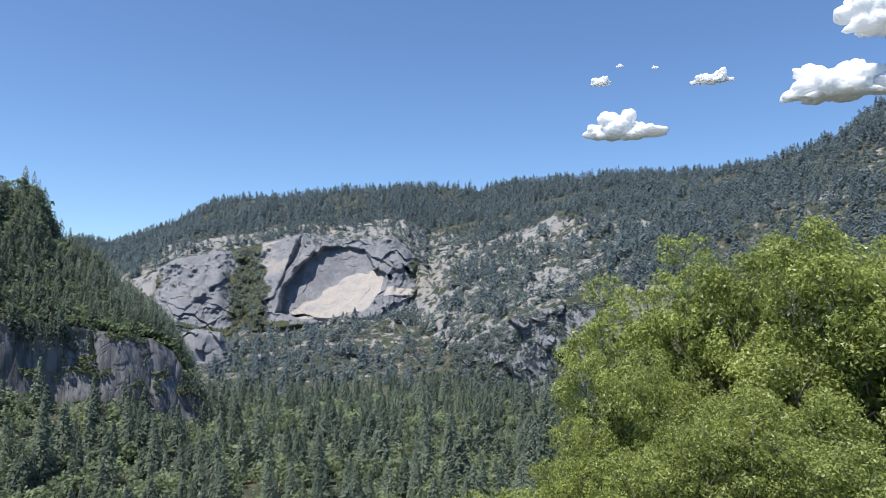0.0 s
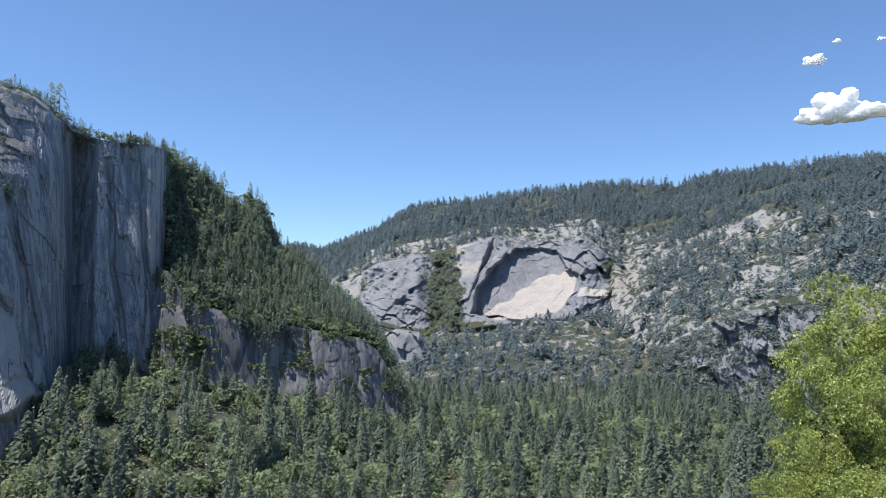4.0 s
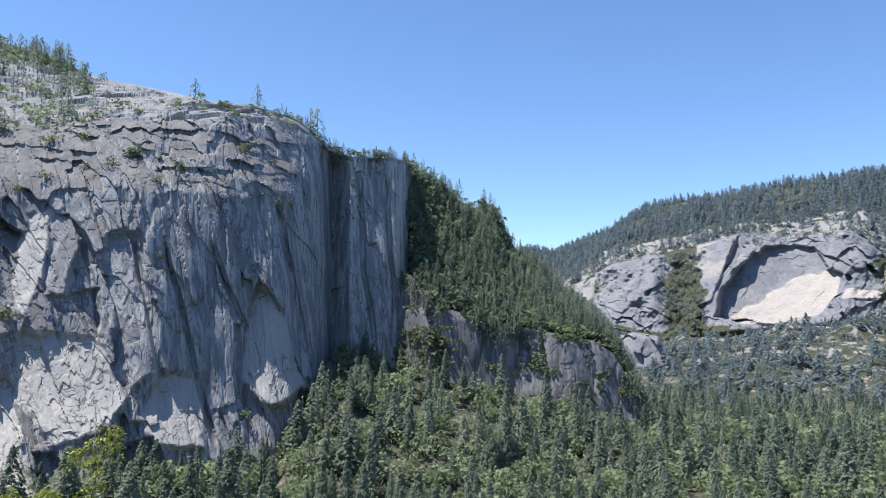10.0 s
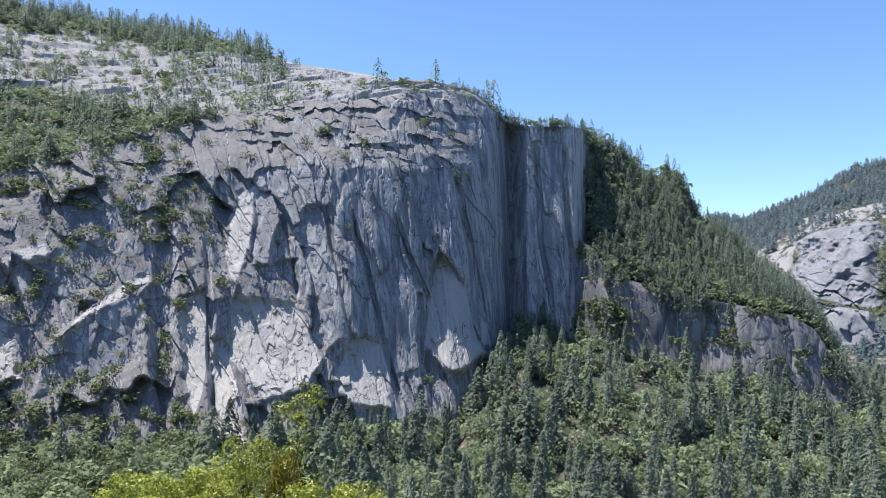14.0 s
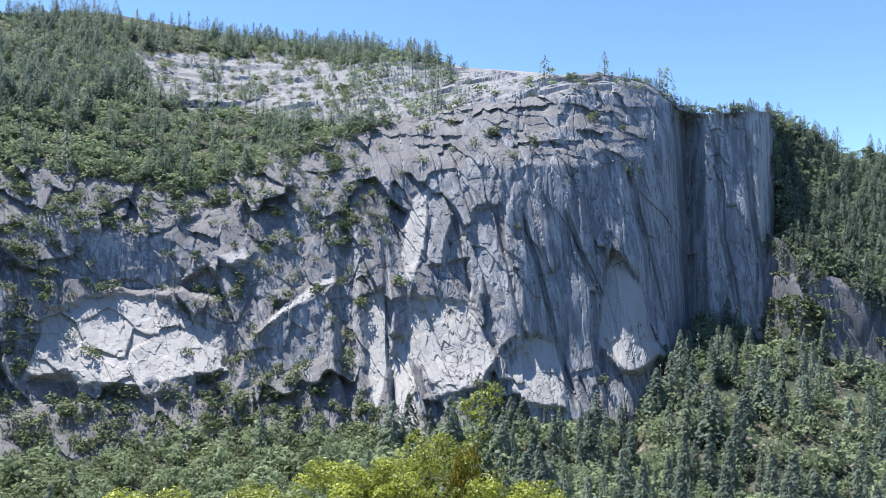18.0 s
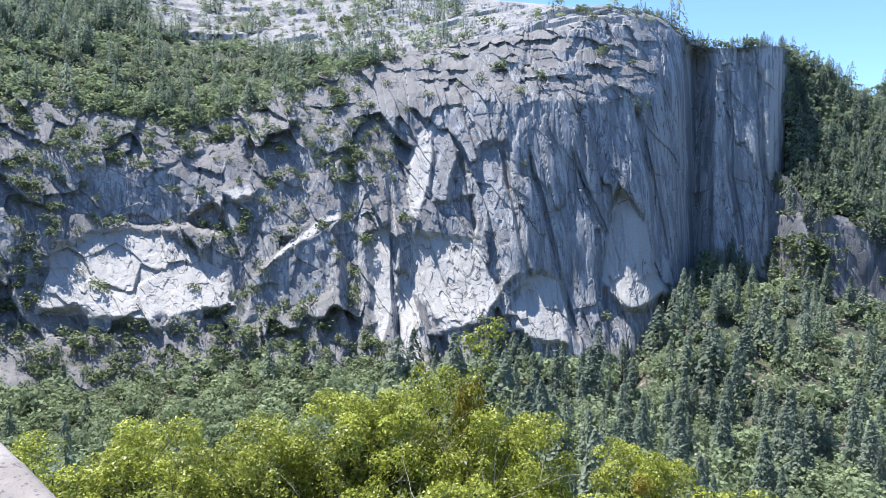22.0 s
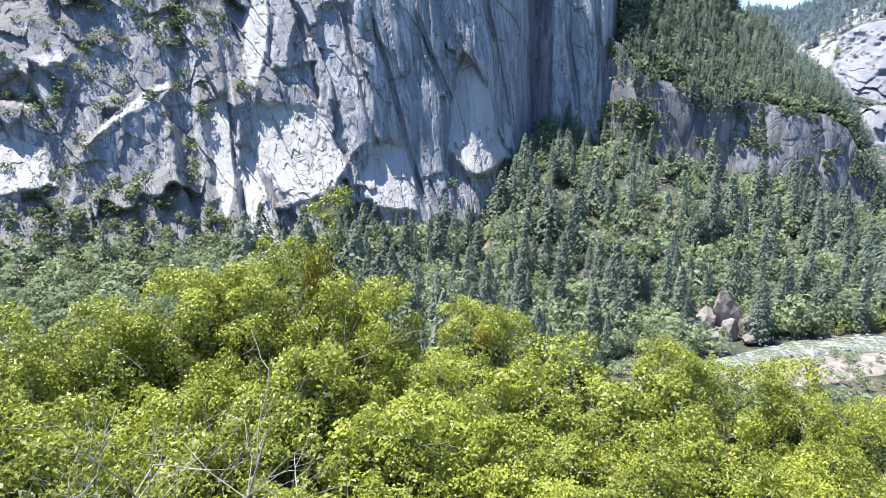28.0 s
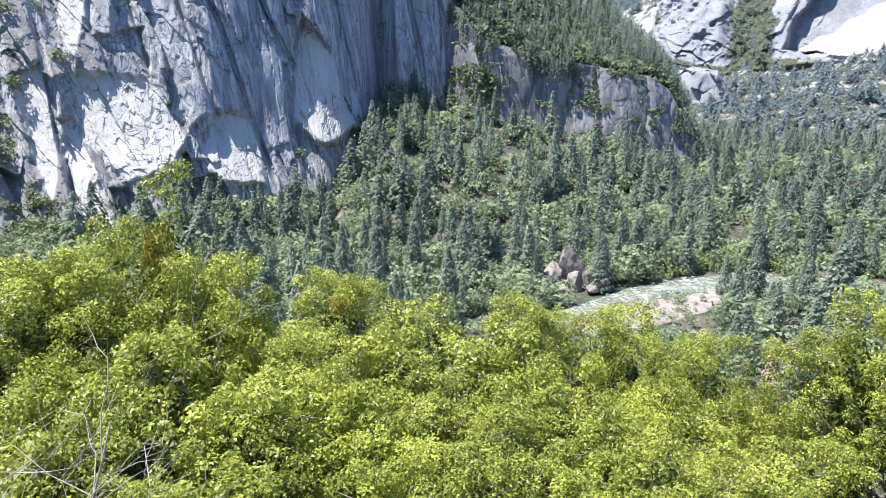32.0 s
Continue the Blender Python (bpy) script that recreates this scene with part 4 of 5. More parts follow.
def far_side(a, d, x, y, z):
    ff, _ = line(FAR_FOOT, a)
    fl, _ = line(FAR_LOW, a)
    fb, _ = line(FAR_BROW, a)
    fc, _ = line(FAR_CREST, a)
    face = np.where(a < 0, (d > fl - 15) & (d < fb - 5) & (a > -23), (d < fl - 10) & (a < 13))
    t = np.clip((d - fb) / (fc - fb), 0, 1)
    ridge = 1 - 0.5 * step(0.96, 0.995, t)
    low = np.where(a < 0, 0.26, 0.26 + 0.4 * step(10, 18, a))
    return ((d > ff) & (d < fc + 10)) * np.where(face, 0.02, low + (0.95 - low) * step(0.1, 0.6, t)) * ridge * (0.3 + 0.7 * patch(x, y, 110, 53, -0.25, 0.1)) * (1 - 0.75 * step(0.1, 0.4, fbm(x / 150, y / 150, 0, 4, 0.55, 64)))


def scrubby(a, d, x, y, z):
    fc, _ = line(FAR_CREST, a)
    fb, _ = line(FAR_BROW, a)
    return np.minimum(far_side(a, d, x, y, z) * 1.6 + np.where(a > 0, 0.22, 0.16) * (d < fb), 1) * (1 - 0.7 * step(0.2, 0.7, (d - fb) / (fc - fb)))


def on_face(name, n, keep, size, girth=(1.0, 1.6), seed=1):
    """Spots on a rock face, chosen by keep(bearing, height angle, flatness) in 0 to 1."""
    g = np.random.default_rng(seed)
    p, a, el = FACES[name]
    du, dv = np.gradient(p, axis=0), np.gradient(p, axis=1)
    nn = np.cross(du, dv)
    flat = np.abs(nn[..., 2]) / (np.linalg.norm(nn, axis=-1) + 1e-9)
    i, j = g.integers(2, p.shape[0] - 2, n), g.integers(2, p.shape[1] - 2, n)
    ok = g.random(n) < keep(a[i, j], el[i, j], flat[i, j])
    q = p[i[ok], j[ok]]
    h = g.uniform(*size, len(q))
    return np.concatenate([q - np.stack([0 * h, 0 * h, h * 0.15], -1), h[:, None], g.uniform(*girth, len(h))[:, None]], 1)


def on_slope(n, dense, size, girth, seed):
    """Spots above the rim of the southern wall, on soil, thinned by dense(bearing, height angle)."""
    def keep(a, el, flat):
        rr, rz = line(RIM, a)
        over = el - np.degrees(np.arctan2(rz, rr))
        west = 1 - step(-69, -64, a)
        grove = patch(a, el * 2.0, 5, 52, -0.35, 0.05)
        slab = high_slab(a, el)
        top = 0.5 * step(16.2, 16.8, el) * (1 - step(-63, -61, a))
        return step(-0.4, 0.2, over) * dense(a, el) * np.maximum(west * (0.35 + 0.65 * grove) * (1 - 0.94 * slab), np.maximum(0.06 - 0.057 * step(-62, -59, a), top) * (1 - west))
    return on_face("wall_south", n * 4, keep, size, girth, seed)


fir_mats, far_mats = [FIR, BARK], [FIR_HAZED, BARK]
tall_trees = spots_in(4200, (-106, 34), (270, 980), lambda a, d, x, y, z: western(a, d, x, y, z) * ~((a > -36) & (a < -15.4) & (d < 350)), (17, 40), (0.85, 1.35), seed=11)
bear = np.degrees(np.arctan2(tall_trees[:, 0], tall_trees[:, 1]))
dist = np.hypot(tall_trees[:, 0], tall_trees[:, 1])
close = (dist < 455) & (bear > -46) & (bear < 2)
nearest = tall_trees[close][:260]
scatter("valley_forest", FIRS, np.concatenate([tall_trees[~close], tall_trees[close][260:]]), fir_mats, "dense dark green conifer forest on the valley floor", "forest", 11)
leafy_trees = spots_in(13500, (-106, 30), (260, 900), lambda a, d, x, y, z: valley(a, d, x, y, z) * 0.75, (7, 18), (0.9, 1.4), 12)
by_river = np.hypot(leafy_trees[:, 0], leafy_trees[:, 1]) < 440
scatter("valley_broadleaf_trees", BUSHES, leafy_trees[~by_river], [BRUSH], "light green broad-leaved trees between the conifers", "forest", 12)
scatter("riverside_broadleaf_trees", BUSHES_FINE, leafy_trees[by_river], [BRUSH], "light green broad-leaved trees near the river", "forest", 23)
scatter("western_scrub", BUSHES, spots_in(2300, (-106, -60), (230, 500), lambda a, d, x, y, z: dry(a, d) * (d < line(FOOT, a)[0] - 2) * 1.0, (4, 11), (1.0, 1.6), 24), [SCRUB_OAK], "dark green oak scrub under the western cliff", "scrub", 24)
scatter("spur_forest", FIRS_LOW, spots_in(3400, (-37, -17), (645, 790), spur, (12, 26), (0.8, 1.2), seed=13), fir_mats, "conifers covering a steep spur", "forest", 13)
scatter("spur_broadleaf_trees", BUSHES_LOW, spots_in(9000, (-37, -17), (645, 785), spur, (5, 11), (1.0, 1.5), 18), [BRUSH], "broad-leaved scrub on a steep spur", "scrub", 18)
scatter("upper_forest", FIRS_LOW, on_slope(8000, lambda a, el: 0.16 + 0.5 * step(9.5, 13, el), (17, 36), (0.9, 1.3), 14), fir_mats, "conifers on the slope above the cliff", "forest", 14)
scatter("upper_scrub", BUSHES_LOW, on_slope(13000, lambda a, el: 1.0 - 0.35 * step(12, 15, el), (5, 12), (1.0, 1.6), 15), [BRUSH], "scrub on the ledges above the cliff", "scrub", 15)
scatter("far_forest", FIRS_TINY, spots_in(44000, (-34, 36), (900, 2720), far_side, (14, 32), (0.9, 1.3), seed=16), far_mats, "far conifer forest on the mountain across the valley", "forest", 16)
scatter("far_scrub", BUSHES_LOW, spots_in(19000, (-30, 34), (900, 2000), scrubby, (5, 13), (1.0, 1.7), 17, 0.1), [BRUSH_HAZED], "scrub among far rocks, greyed by haze put into its colour", "scrub", 17)
scatter("burnt_trunks", SNAGS, spots_in(170, (-4, 10), (2150, 2460), lambda a, d, x, y, z: (np.abs(d - line(FAR_CREST, a)[0]) < 45) * 1.0, (22, 38), seed=19), [DEADWOOD, DEADWOOD], "bare burnt trunks along the far ridge", "dead trees", 19)
scatter("dead_trees", SNAGS, spots_in(160, (-60, -12), (300, 680), valley, (16, 28), seed=20), [DEADWOOD, DEADWOOD], "grey dead trees standing in the valley wood", "dead trees", 20)
scatter("far_talus", STONES, spots_in(2400, (-23, 2), (1060, 1500), lambda a, d, x, y, z: (d < line(FAR_LOW, a)[0] + 20) * (0.2 + 0.8 * patch(x, y, 70, 61, -0.1, 0.2)), (3, 9), (1.0, 1.6), 21, 0.2), [ROCK_HAZED], "pale fallen blocks below the far dome", "rocks", 21)
scatter("valley_talus", STONES, spots_in(1500, (-100, -20), (300, 690), lambda a, d, x, y, z: (d < line(FOOT, a)[0] + 4) * step(0.1, 0.35, fbm(x / 45, y / 45, 0, 3, 0.5, 57)), (2, 6), (1.0, 1.6), 22, 0.2), [ROCK_PILE], "fallen granite blocks between the trees", "rocks", 22)


def ledge(a, el, flat):
    k = step(0.45, 0.75, flat) * np.where(a < -66, 0.35, np.where(el > 9.5, 0.09 - 0.07 * step(12, 13.5, el), 0.06))
    k = np.maximum(k, 0.30 * (1 - step(-10.5, -8.5, el)) * (1 - step(-67, -64, a)))
    k = np.maximum(k, 0.2 * bump2(a, el, -69.5, 4.5, 3.0, 2.2) + 0.25 * bump2(a, el, -94, 4, 5, 2.0))
    return k * np.where(a < -66, 0.75, 0.8) * (1 - np.clip(2 * wall_pale(a, np.minimum(el, 9)), 0, 0.97))


scatter("cliff_scrub", BUSHES, on_face("wall_south", 15000, ledge, (5, 12), seed=41), [SCRUB_OAK], "shrubs and small oaks on the cliff's ledges", "scrub", 41)
scatter("cliff_pines", FIRS_LOW, on_face("wall_south", 2600, lambda *q: ledge(*q) * 0.5, (7, 15), (0.9, 1.3), seed=42), [FIR, BARK], "small pines on the cliff's ledges", "trees", 42)
scatter("brow_pines", FIRS_LOW, on_face("wall_south", 5200, lambda a, el, f: 0.5 * step(-49, -45, a) * step(-0.35, 0.0, el - np.degrees(np.arctan2(line(RIM, a)[1], line(RIM, a)[0]))), (6, 15), (0.8, 1.2), seed=47), [FIR, BARK], "small pines along the brow of the cliff", "trees", 47)
scatter("spur_ledge_scrub", BUSHES_LOW, on_face("wall_east", 3000, lambda a, el, f: np.maximum(step(0.3, 0.6, f) * 0.6, 0.7 * patch(a, el, 3, 62, 0.1, 0.3) * step(-6, -3, el)), (4, 9), seed=43), [SCRUB_OAK], "shrubs on the shaded rock band", "scrub", 43)
scatter("spur_edge_pines", FIRS_LOW, on_face("wall_east", 2600, lambda a, el, f: 0.55 * patch(a, el, 2.2, 65, -0.1, 0.25) * step(-2.2, -0.8, el - np.degrees(np.arctan2(line(BUTT_RIM, a)[1], line(BUTT_RIM, a)[0]))), (9, 22), (0.9, 1.3), seed=46), [FIR, BARK], "pines hanging over the edge of the shaded rock band", "trees", 46)
scatter("dome_ledge_scrub", BUSHES_LOW, on_face("wall_far_dome", 6000, lambda a, el, f: step(0.85, 0.95, f) * 0.2 * (1 - dome_pale(a, el)) + 0.6 * bump2(a, el, -15.3, 1, 1.6, 3.5) + 0.35 * (1 - step(-23, -21, a)) + 0.35 * step(-2.4, -1.4, a) + 0.25 * step(4.2, 5.2, el) , (5, 10), seed=44), [BRUSH_HAZED], "shrubs on the far dome's ledges, greyed by haze in their colour", "scrub", 44)
scatter("crag_scrub", BUSHES_LOW, on_face("wall_far_crag", 3600, lambda a, el, f: 0.05 + step(0.4, 0.7, f) * 0.5, (4, 10), seed=45), [BRUSH_HAZED], "shrubs on the far crags", "scrub", 45)
# ---------------------------------------------------------------- oaks by the overlook
def part(name, me, parent, label=""):
    ob = new(name, me)
    ob.parent = parent
    return tagged(ob, label) if label else ob


def tube(points, radii, sides=7):
    """Vertices and quads of a tapered limb along points."""
    v, f = [], []
    for i, (p, w) in enumerate(zip(points, radii)):
        d = (points[min(i + 1, len(points) - 1)] - points[max(i - 1, 0)]).normalized()
        t = d.orthogonal().normalized()
        b = d.cross(t)
        v += [tuple(p + (t * math.cos(q * 2 * math.pi / sides) + b * math.sin(q * 2 * math.pi / sides)) * w) for q in range(sides)]
        if i:
            k = (i - 1) * sides
            f += [(k + q, k + (q + 1) % sides, k + sides + (q + 1) % sides, k + sides + q) for q in range(sides)]
    return v, f


def oak(seed, leaves=58000, tall=12.0, wide=4.4, leaf=OAK, size=1.2):
    """A live oak: trunk, limbs, and a crown of single leaves in heads that are built of smaller tufts, with gaps between them."""
    rng = random.Random(seed)
    root = new("oak_tree")
    heads = []
    tries = 0
    while len(heads) < 44 and tries < 4000:
        tries += 1
        d = Vector((rng.gauss(0, 1), rng.gauss(0, 1), rng.gauss(0.45, 0.8))).normalized()
        q, r = rng.uniform(0.6, 1.0), rng.uniform(0.75, 1.35)
        p = Vector((d.x * wide * q, d.y * wide * q, tall * 0.56 + d.z * tall * 0.36 * q))
        if all((p - o).length > 0.76 * (r + w) for o, w in heads):
            heads.append((p, r))
    top = Vector((rng.uniform(-0.6, 0.6), rng.uniform(-0.6, 0.6), tall * 0.45))
    v, f = tube([Vector((0, 0, -0.6)), Vector((0.1, 0, tall * 0.2)), top * 0.7 + Vector((0, 0, 0.6)), top], [0.26, 0.20, 0.15, 0.09], 9)
    part("trunk", raw_mesh("trunk", np.array(v), np.array(f), OAK_BARK), root)
    bunches = [([], []) for _ in range(7)]
    for p, r in heads:
        V, F = bunches[int((math.atan2(p.y, p.x) + math.pi) / (2 * math.pi) * 6.999)]
        start = top * rng.uniform(0.6, 1.0)
        mid = start.lerp(p, 0.5) + Vector((rng.uniform(-0.4, 0.4), rng.uniform(-0.4, 0.4), rng.uniform(-0.3, 0.3)))
        v, f = tube([start, mid, p], [0.06, 0.035, 0.012], 5)
        F += [tuple(k + len(V) for k in q) for q in f]
        V += v
        for _ in range(3):
            e = p + Vector((rng.gauss(0, 1), rng.gauss(0, 1), rng.gauss(0.6, 0.7))).normalized() * r * rng.uniform(0.8, 1.15)
            v, f = tube([p, p.lerp(e, 0.6) + Vector((rng.uniform(-0.1, 0.1), rng.uniform(-0.1, 0.1), 0)), e], [0.014, 0.010, 0.004], 4)
            F += [tuple(k + len(V) for k in q) for q in f]
            V += v
    for V, F in bunches:
        if V:
            part("limb", raw_mesh("limb", np.array(V), np.array(F), OAK_BARK), root)
    tufts = []
    for i, (p, r) in enumerate(heads):
        for _ in range(int(17 * r)):
            d = Vector((rng.gauss(0, 1), rng.gauss(0, 1), rng.gauss(0.35, 0.9))).normalized()
            tufts.append((*(p + Vector((d.x, d.y, d.z * 0.8)) * r * rng.uniform(0.62, 0.95)), r * rng.uniform(0.20, 0.38), rng.random()))
    tufts = np.array(tufts)
    g = np.random.default_rng(seed)
    k = g.choice(len(tufts), leaves, p=tufts[:, 3] ** 2 / (tufts[:, 3] ** 2).sum())
    d = g.normal(size=(leaves, 3)) + (0, 0, 0.7)
    d /= np.linalg.norm(d, axis=1)[:, None]
    c = tufts[k, :3] + d * (tufts[k, 3] * (1.1 - 0.6 * g.random(leaves) ** 2))[:, None]
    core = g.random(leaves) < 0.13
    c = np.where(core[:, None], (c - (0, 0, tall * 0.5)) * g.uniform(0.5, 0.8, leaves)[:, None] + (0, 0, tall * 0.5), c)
    n = d + g.normal(size=(leaves, 3)) * 0.7 + (0, 0, 0.4)
    n /= np.linalg.norm(n, axis=1)[:, None]
    t = np.cross(n, g.normal(size=(leaves, 3)))
    t /= np.linalg.norm(t, axis=1)[:, None]
    b = np.cross(n, t)
    ln, wd = (size * g.uniform(0.040, 0.072, leaves) * (1 + 0.9 * core))[:, None], (size * g.uniform(0.026, 0.040, leaves) * (1 + 1.3 * core))[:, None]
    P = np.stack([c + t * ln, c + b * wd - t * ln * g.uniform(-0.1, 0.8, leaves)[:, None], c - b * wd - t * ln * 0.8 + n * 0.01], 1).reshape(-1, 3)
    faces = np.arange(leaves * 3).reshape(-1, 3)
    # core leaves get a darker tint, which paints in the crown's inner shade
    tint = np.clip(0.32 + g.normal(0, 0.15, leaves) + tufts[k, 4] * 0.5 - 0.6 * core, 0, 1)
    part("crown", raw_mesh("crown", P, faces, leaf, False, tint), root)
    return tagged(root, "live oak with glossy yellow-green leaves on the slope below the overlook", "tree", "oaks below the overlook")


def stand(ob, az, r, turn, grow, first, top_el):
    """Sets an oak so that its top shows at the height that top_el gives, on the slope."""
    p = bearing(az, r)
    z = float(height(az, r))
    full = max(c[2] for q in ob.children if q.name.startswith("crown") for c in q.bound_box) - 0.15
    s = max((r * math.tan(radians(top_el)) - z) / full, 0.35)
    m = Matrix.Translation((p.x, p.y, z)) @ Matrix.Rotation(turn, 4, "Z")
    c = ob if first else copy_thing(ob, m)
    c.matrix_basis = m @ Matrix.Diagonal((s * grow, s * grow, s, 1))
    return c


OAKS = [oak(1, 92000, wide=3.6, size=0.92), oak(2, 92000, wide=3.8, size=0.92), oak(3, 76000, wide=3.0, leaf=OAK_YOUNG, size=0.92), oak(5, 84000, wide=3.7, leaf=OAK_YOUNG, size=0.92),
        oak(8, 66000, tall=6.4, wide=3.2, leaf=OAK_YOUNG, size=0.92), oak(11, 66000, tall=6.4, wide=3.5, leaf=OAK_YOUNG, size=0.92), oak(13, 28000, wide=1.7, leaf=OAK_YOUNG, size=0.92)]
used = set()
# bearing, distance, height angle of the top, build, girth
for i, (az_, r_, el_, k_, wide_) in enumerate((
        (18.8, 18, 5.0, 0, 0.82), (25.0, 17, 5.0, 1, 0.78), (32.5, 15, 5.6, 0, 0.9), (16, 14, -3.0, 1, 0.72), (11.8, 12.5, -8.6, 0, 0.78), (21, 11, -5.5, 1, 0.9), (31, 9.5, -8, 0, 1.0), (7.8, 13, -13.2, 1, 0.85),
        (-3.6, 22, -17.2, 3, 0.85), (-11.0, 14.5, -28.5, 4, 0.95), (-17.6, 21, -21.6, 3, 0.9), (-23.5, 22, -20.6, 2, 1.0), (-30, 22, -20.1, 2, 1.0), (-25.5, 15, -26.5, 5, 0.95), (-16, 11, -31, 4, 1.1),
        (-37, 20, -21.2, 4, 1.0), (-45.8, 23, -17.6, 2, 0.9), (-51, 19, -20.8, 3, 1.1), (-33.5, 12.5, -29.5, 5, 1.0), (-42, 15.5, -25.5, 4, 0.95), (-52.5, 13.5, -27, 5, 1.0),
        (-59.5, 22, -8.8, 6, 0.85), (-56.8, 20, -16.0, 2, 0.9), (-63.0, 20, -15.0, 3, 0.9), (-67.4, 21, -13.8, 2, 1.0), (-61, 14.5, -23, 4, 1.0), (-71, 15, -24, 5, 0.95),
        (-74.4, 21, -16.2, 2, 1.05), (-81.5, 22, -16.9, 3, 1.0), (-87, 22, -15.0, 3, 1.05), (-80, 14, -25.5, 4, 0.95), (-90, 14, -22, 5, 1.0), (-66, 10.5, -33, 4, 1.2), (-84, 10.5, -30, 5, 1.1))):
    tree = stand(OAKS[k_], az_, r_, i * 1.7, wide_, k_ not in used, el_)
    if az_ == -59.5:
        mossy = tree
    if az_ == -45.8:
        browning = tree
    used.add(k_)


def limb_tree(g, p, d, length, width, depth, V, F):
    """Bare forking twigs."""
    n = 4
    pts = [p]
    for _ in range(n):
        d = (d + Vector((g.gauss(0, 0.16), g.gauss(0, 0.16), g.gauss(0.03, 0.12)))).normalized()
        pts.append(pts[-1] + d * length / n)
    v, f = tube(pts, [width * (1 - 0.55 * k / n) for k in range(n + 1)], 5)
    F += [tuple(k + len(V) for k in q) for q in f]
    V += v
    if depth:
        for _ in range(3):
            q = pts[g.randint(2, n)]
            e = (d + Vector((g.gauss(0, 0.6), g.gauss(0, 0.6), g.gauss(0.05, 0.4)))).normalized()
            limb_tree(g, q, e, length * g.uniform(0.5, 0.75), width * 0.45, depth - 1, V, F)


def bare_shrub(az, r, top_el, seed):
    g = random.Random(seed)
    root = new("dead_shrub")
    z = float(height(az, r))
    tall = r * math.tan(radians(top_el)) - z
    for k in range(4):
        V, F = [], []
        a = k * 1.57 + g.uniform(-0.4, 0.4)
        limb_tree(g, Vector((0, 0, -0.3)), Vector((math.cos(a) * 0.35, math.sin(a) * 0.35, 1)).normalized(), tall * 0.62, 0.06, 3, V, F)
        part("branch", raw_mesh("branch", np.array(V), np.array(F), DEADWOOD), root)
    root.location = bearing(az, r, z)
    return tagged(root, "leafless grey dead shrub among the oaks", "shrub", "dead shrubs among the oaks")


for az_, r_, el_, sd_ in ((-78.5, 12.5, -25.5, 1), (-57.6, 19.5, -18.4, 2), (-82.5, 12.5, -26, 4), (-73.5, 10.0, -26.5, 6), (-71, 10.5, -27.5, 9)):
    bare_shrub(az_, r_, el_, sd_)
# withered boughs in two crowns
def withered_bough(tree, az, r, el, scale, seed):
    v, f, _ = bush_shape(random.Random(seed), 900, clumps=14, leaf=0.28)
    me = raw_mesh("withered_bough", v * scale, f, YELLOWED, False, np.random.default_rng(seed).random(len(f)))
    ob = part("withered_bough", me, tree, "yellow-brown withered bough")
    bpy.context.view_layer.update()
    ob.matrix_parent_inverse = tree.matrix_world.inverted()
    ob.matrix_basis = Matrix.Translation(bearing(az, r, r * math.tan(radians(el))))


withered_bough(mossy, -60.1, 21.0, -18.6, (0.85, 0.85, 2.4), 77)
withered_bough(browning, -46.4, 21.6, -21.2, (0.9, 0.9, 0.7), 78)
# ---------------------------------------------------------------- river, bar, outcrop
def ribbon(name, az0, az1, off0, off1, z, material):
    """A flat strip along the river's far edge, between two offsets towards the overlook."""
    a = np.arange(az0, az1, 0.25)
    fr, w = line(RIVER, a)
    t = np.linspace(0, 1, 9)[None]
    wob = fbm(a / 1.5, 0.5, 0, 4, 0.5, 71)[:, None] * 5
    d = fr[:, None] - (off0(a, w)[:, None] * (1 - t) + (off1(a, w)[:, None] + wob) * t)
    A2 = np.repeat(a[:, None], 9, 1)
    edge = np.minimum(t, 1 - t) * np.ones_like(d)
    zz = z + fbm(d * np.sin(np.radians(A2)) / 6, d * np.cos(np.radians(A2)) / 6, 0, 4, 0.5, 72) * 0.25 + (np.minimum(edge * 5, 1) - 1) * 2.6
    return grid_mesh(name, np.stack([d * np.sin(np.radians(A2)), d * np.cos(np.radians(A2)), zz], -1), material, True, True)


river = new("river", ribbon("river", -60, 33, lambda a, w: 0 * a - 2, lambda a, w: w + 3, FLOOR + 1.0, WATER))
tagged(river, "shallow fast river with white water over stones", "river", kind="structure")
bar = new("gravel_bar", ribbon("gravel_bar", -27, -12.5, lambda a, w: w - 1, lambda a, w: w + 4 + 36 * np.sin(np.clip((a + 27) / 14.5, 0, 1) * math.pi) ** 0.7, FLOOR + 1.5, SAND))
tagged(bar, "pale pinkish sand and gravel bar beside the river", "gravel bar", kind="structure")
scatter("river_stones", STONES, spots_in(900, (-50, -6), (250, 440), lambda a, d, x, y, z: ~dry(a, d) * 1.0, (0.8, 3.0), (1.0, 1.7), 31, -0.35), [ROCK_HAZED], "pale boulders along the river bed", "rocks", 31)
scatter("riverside_willows", BUSHES_FINE, spots_in(900, (-24, 6), (300, 470), lambda a, d, x, y, z: dry(a, d) * (np.abs(d - line(RIVER, a)[0] - 10) < 16) * (0.25 + 0.75 * (a > -19) * (a < -8)) + dry(a, d) * (a > -18.5) * (a < -12.5) * (np.abs(d - line(RIVER, a)[0] - 35) < 28), (4, 9), (1.1, 1.6), 32), [WILLOW], "pale yellow-green willows along the river", "scrub", 32)

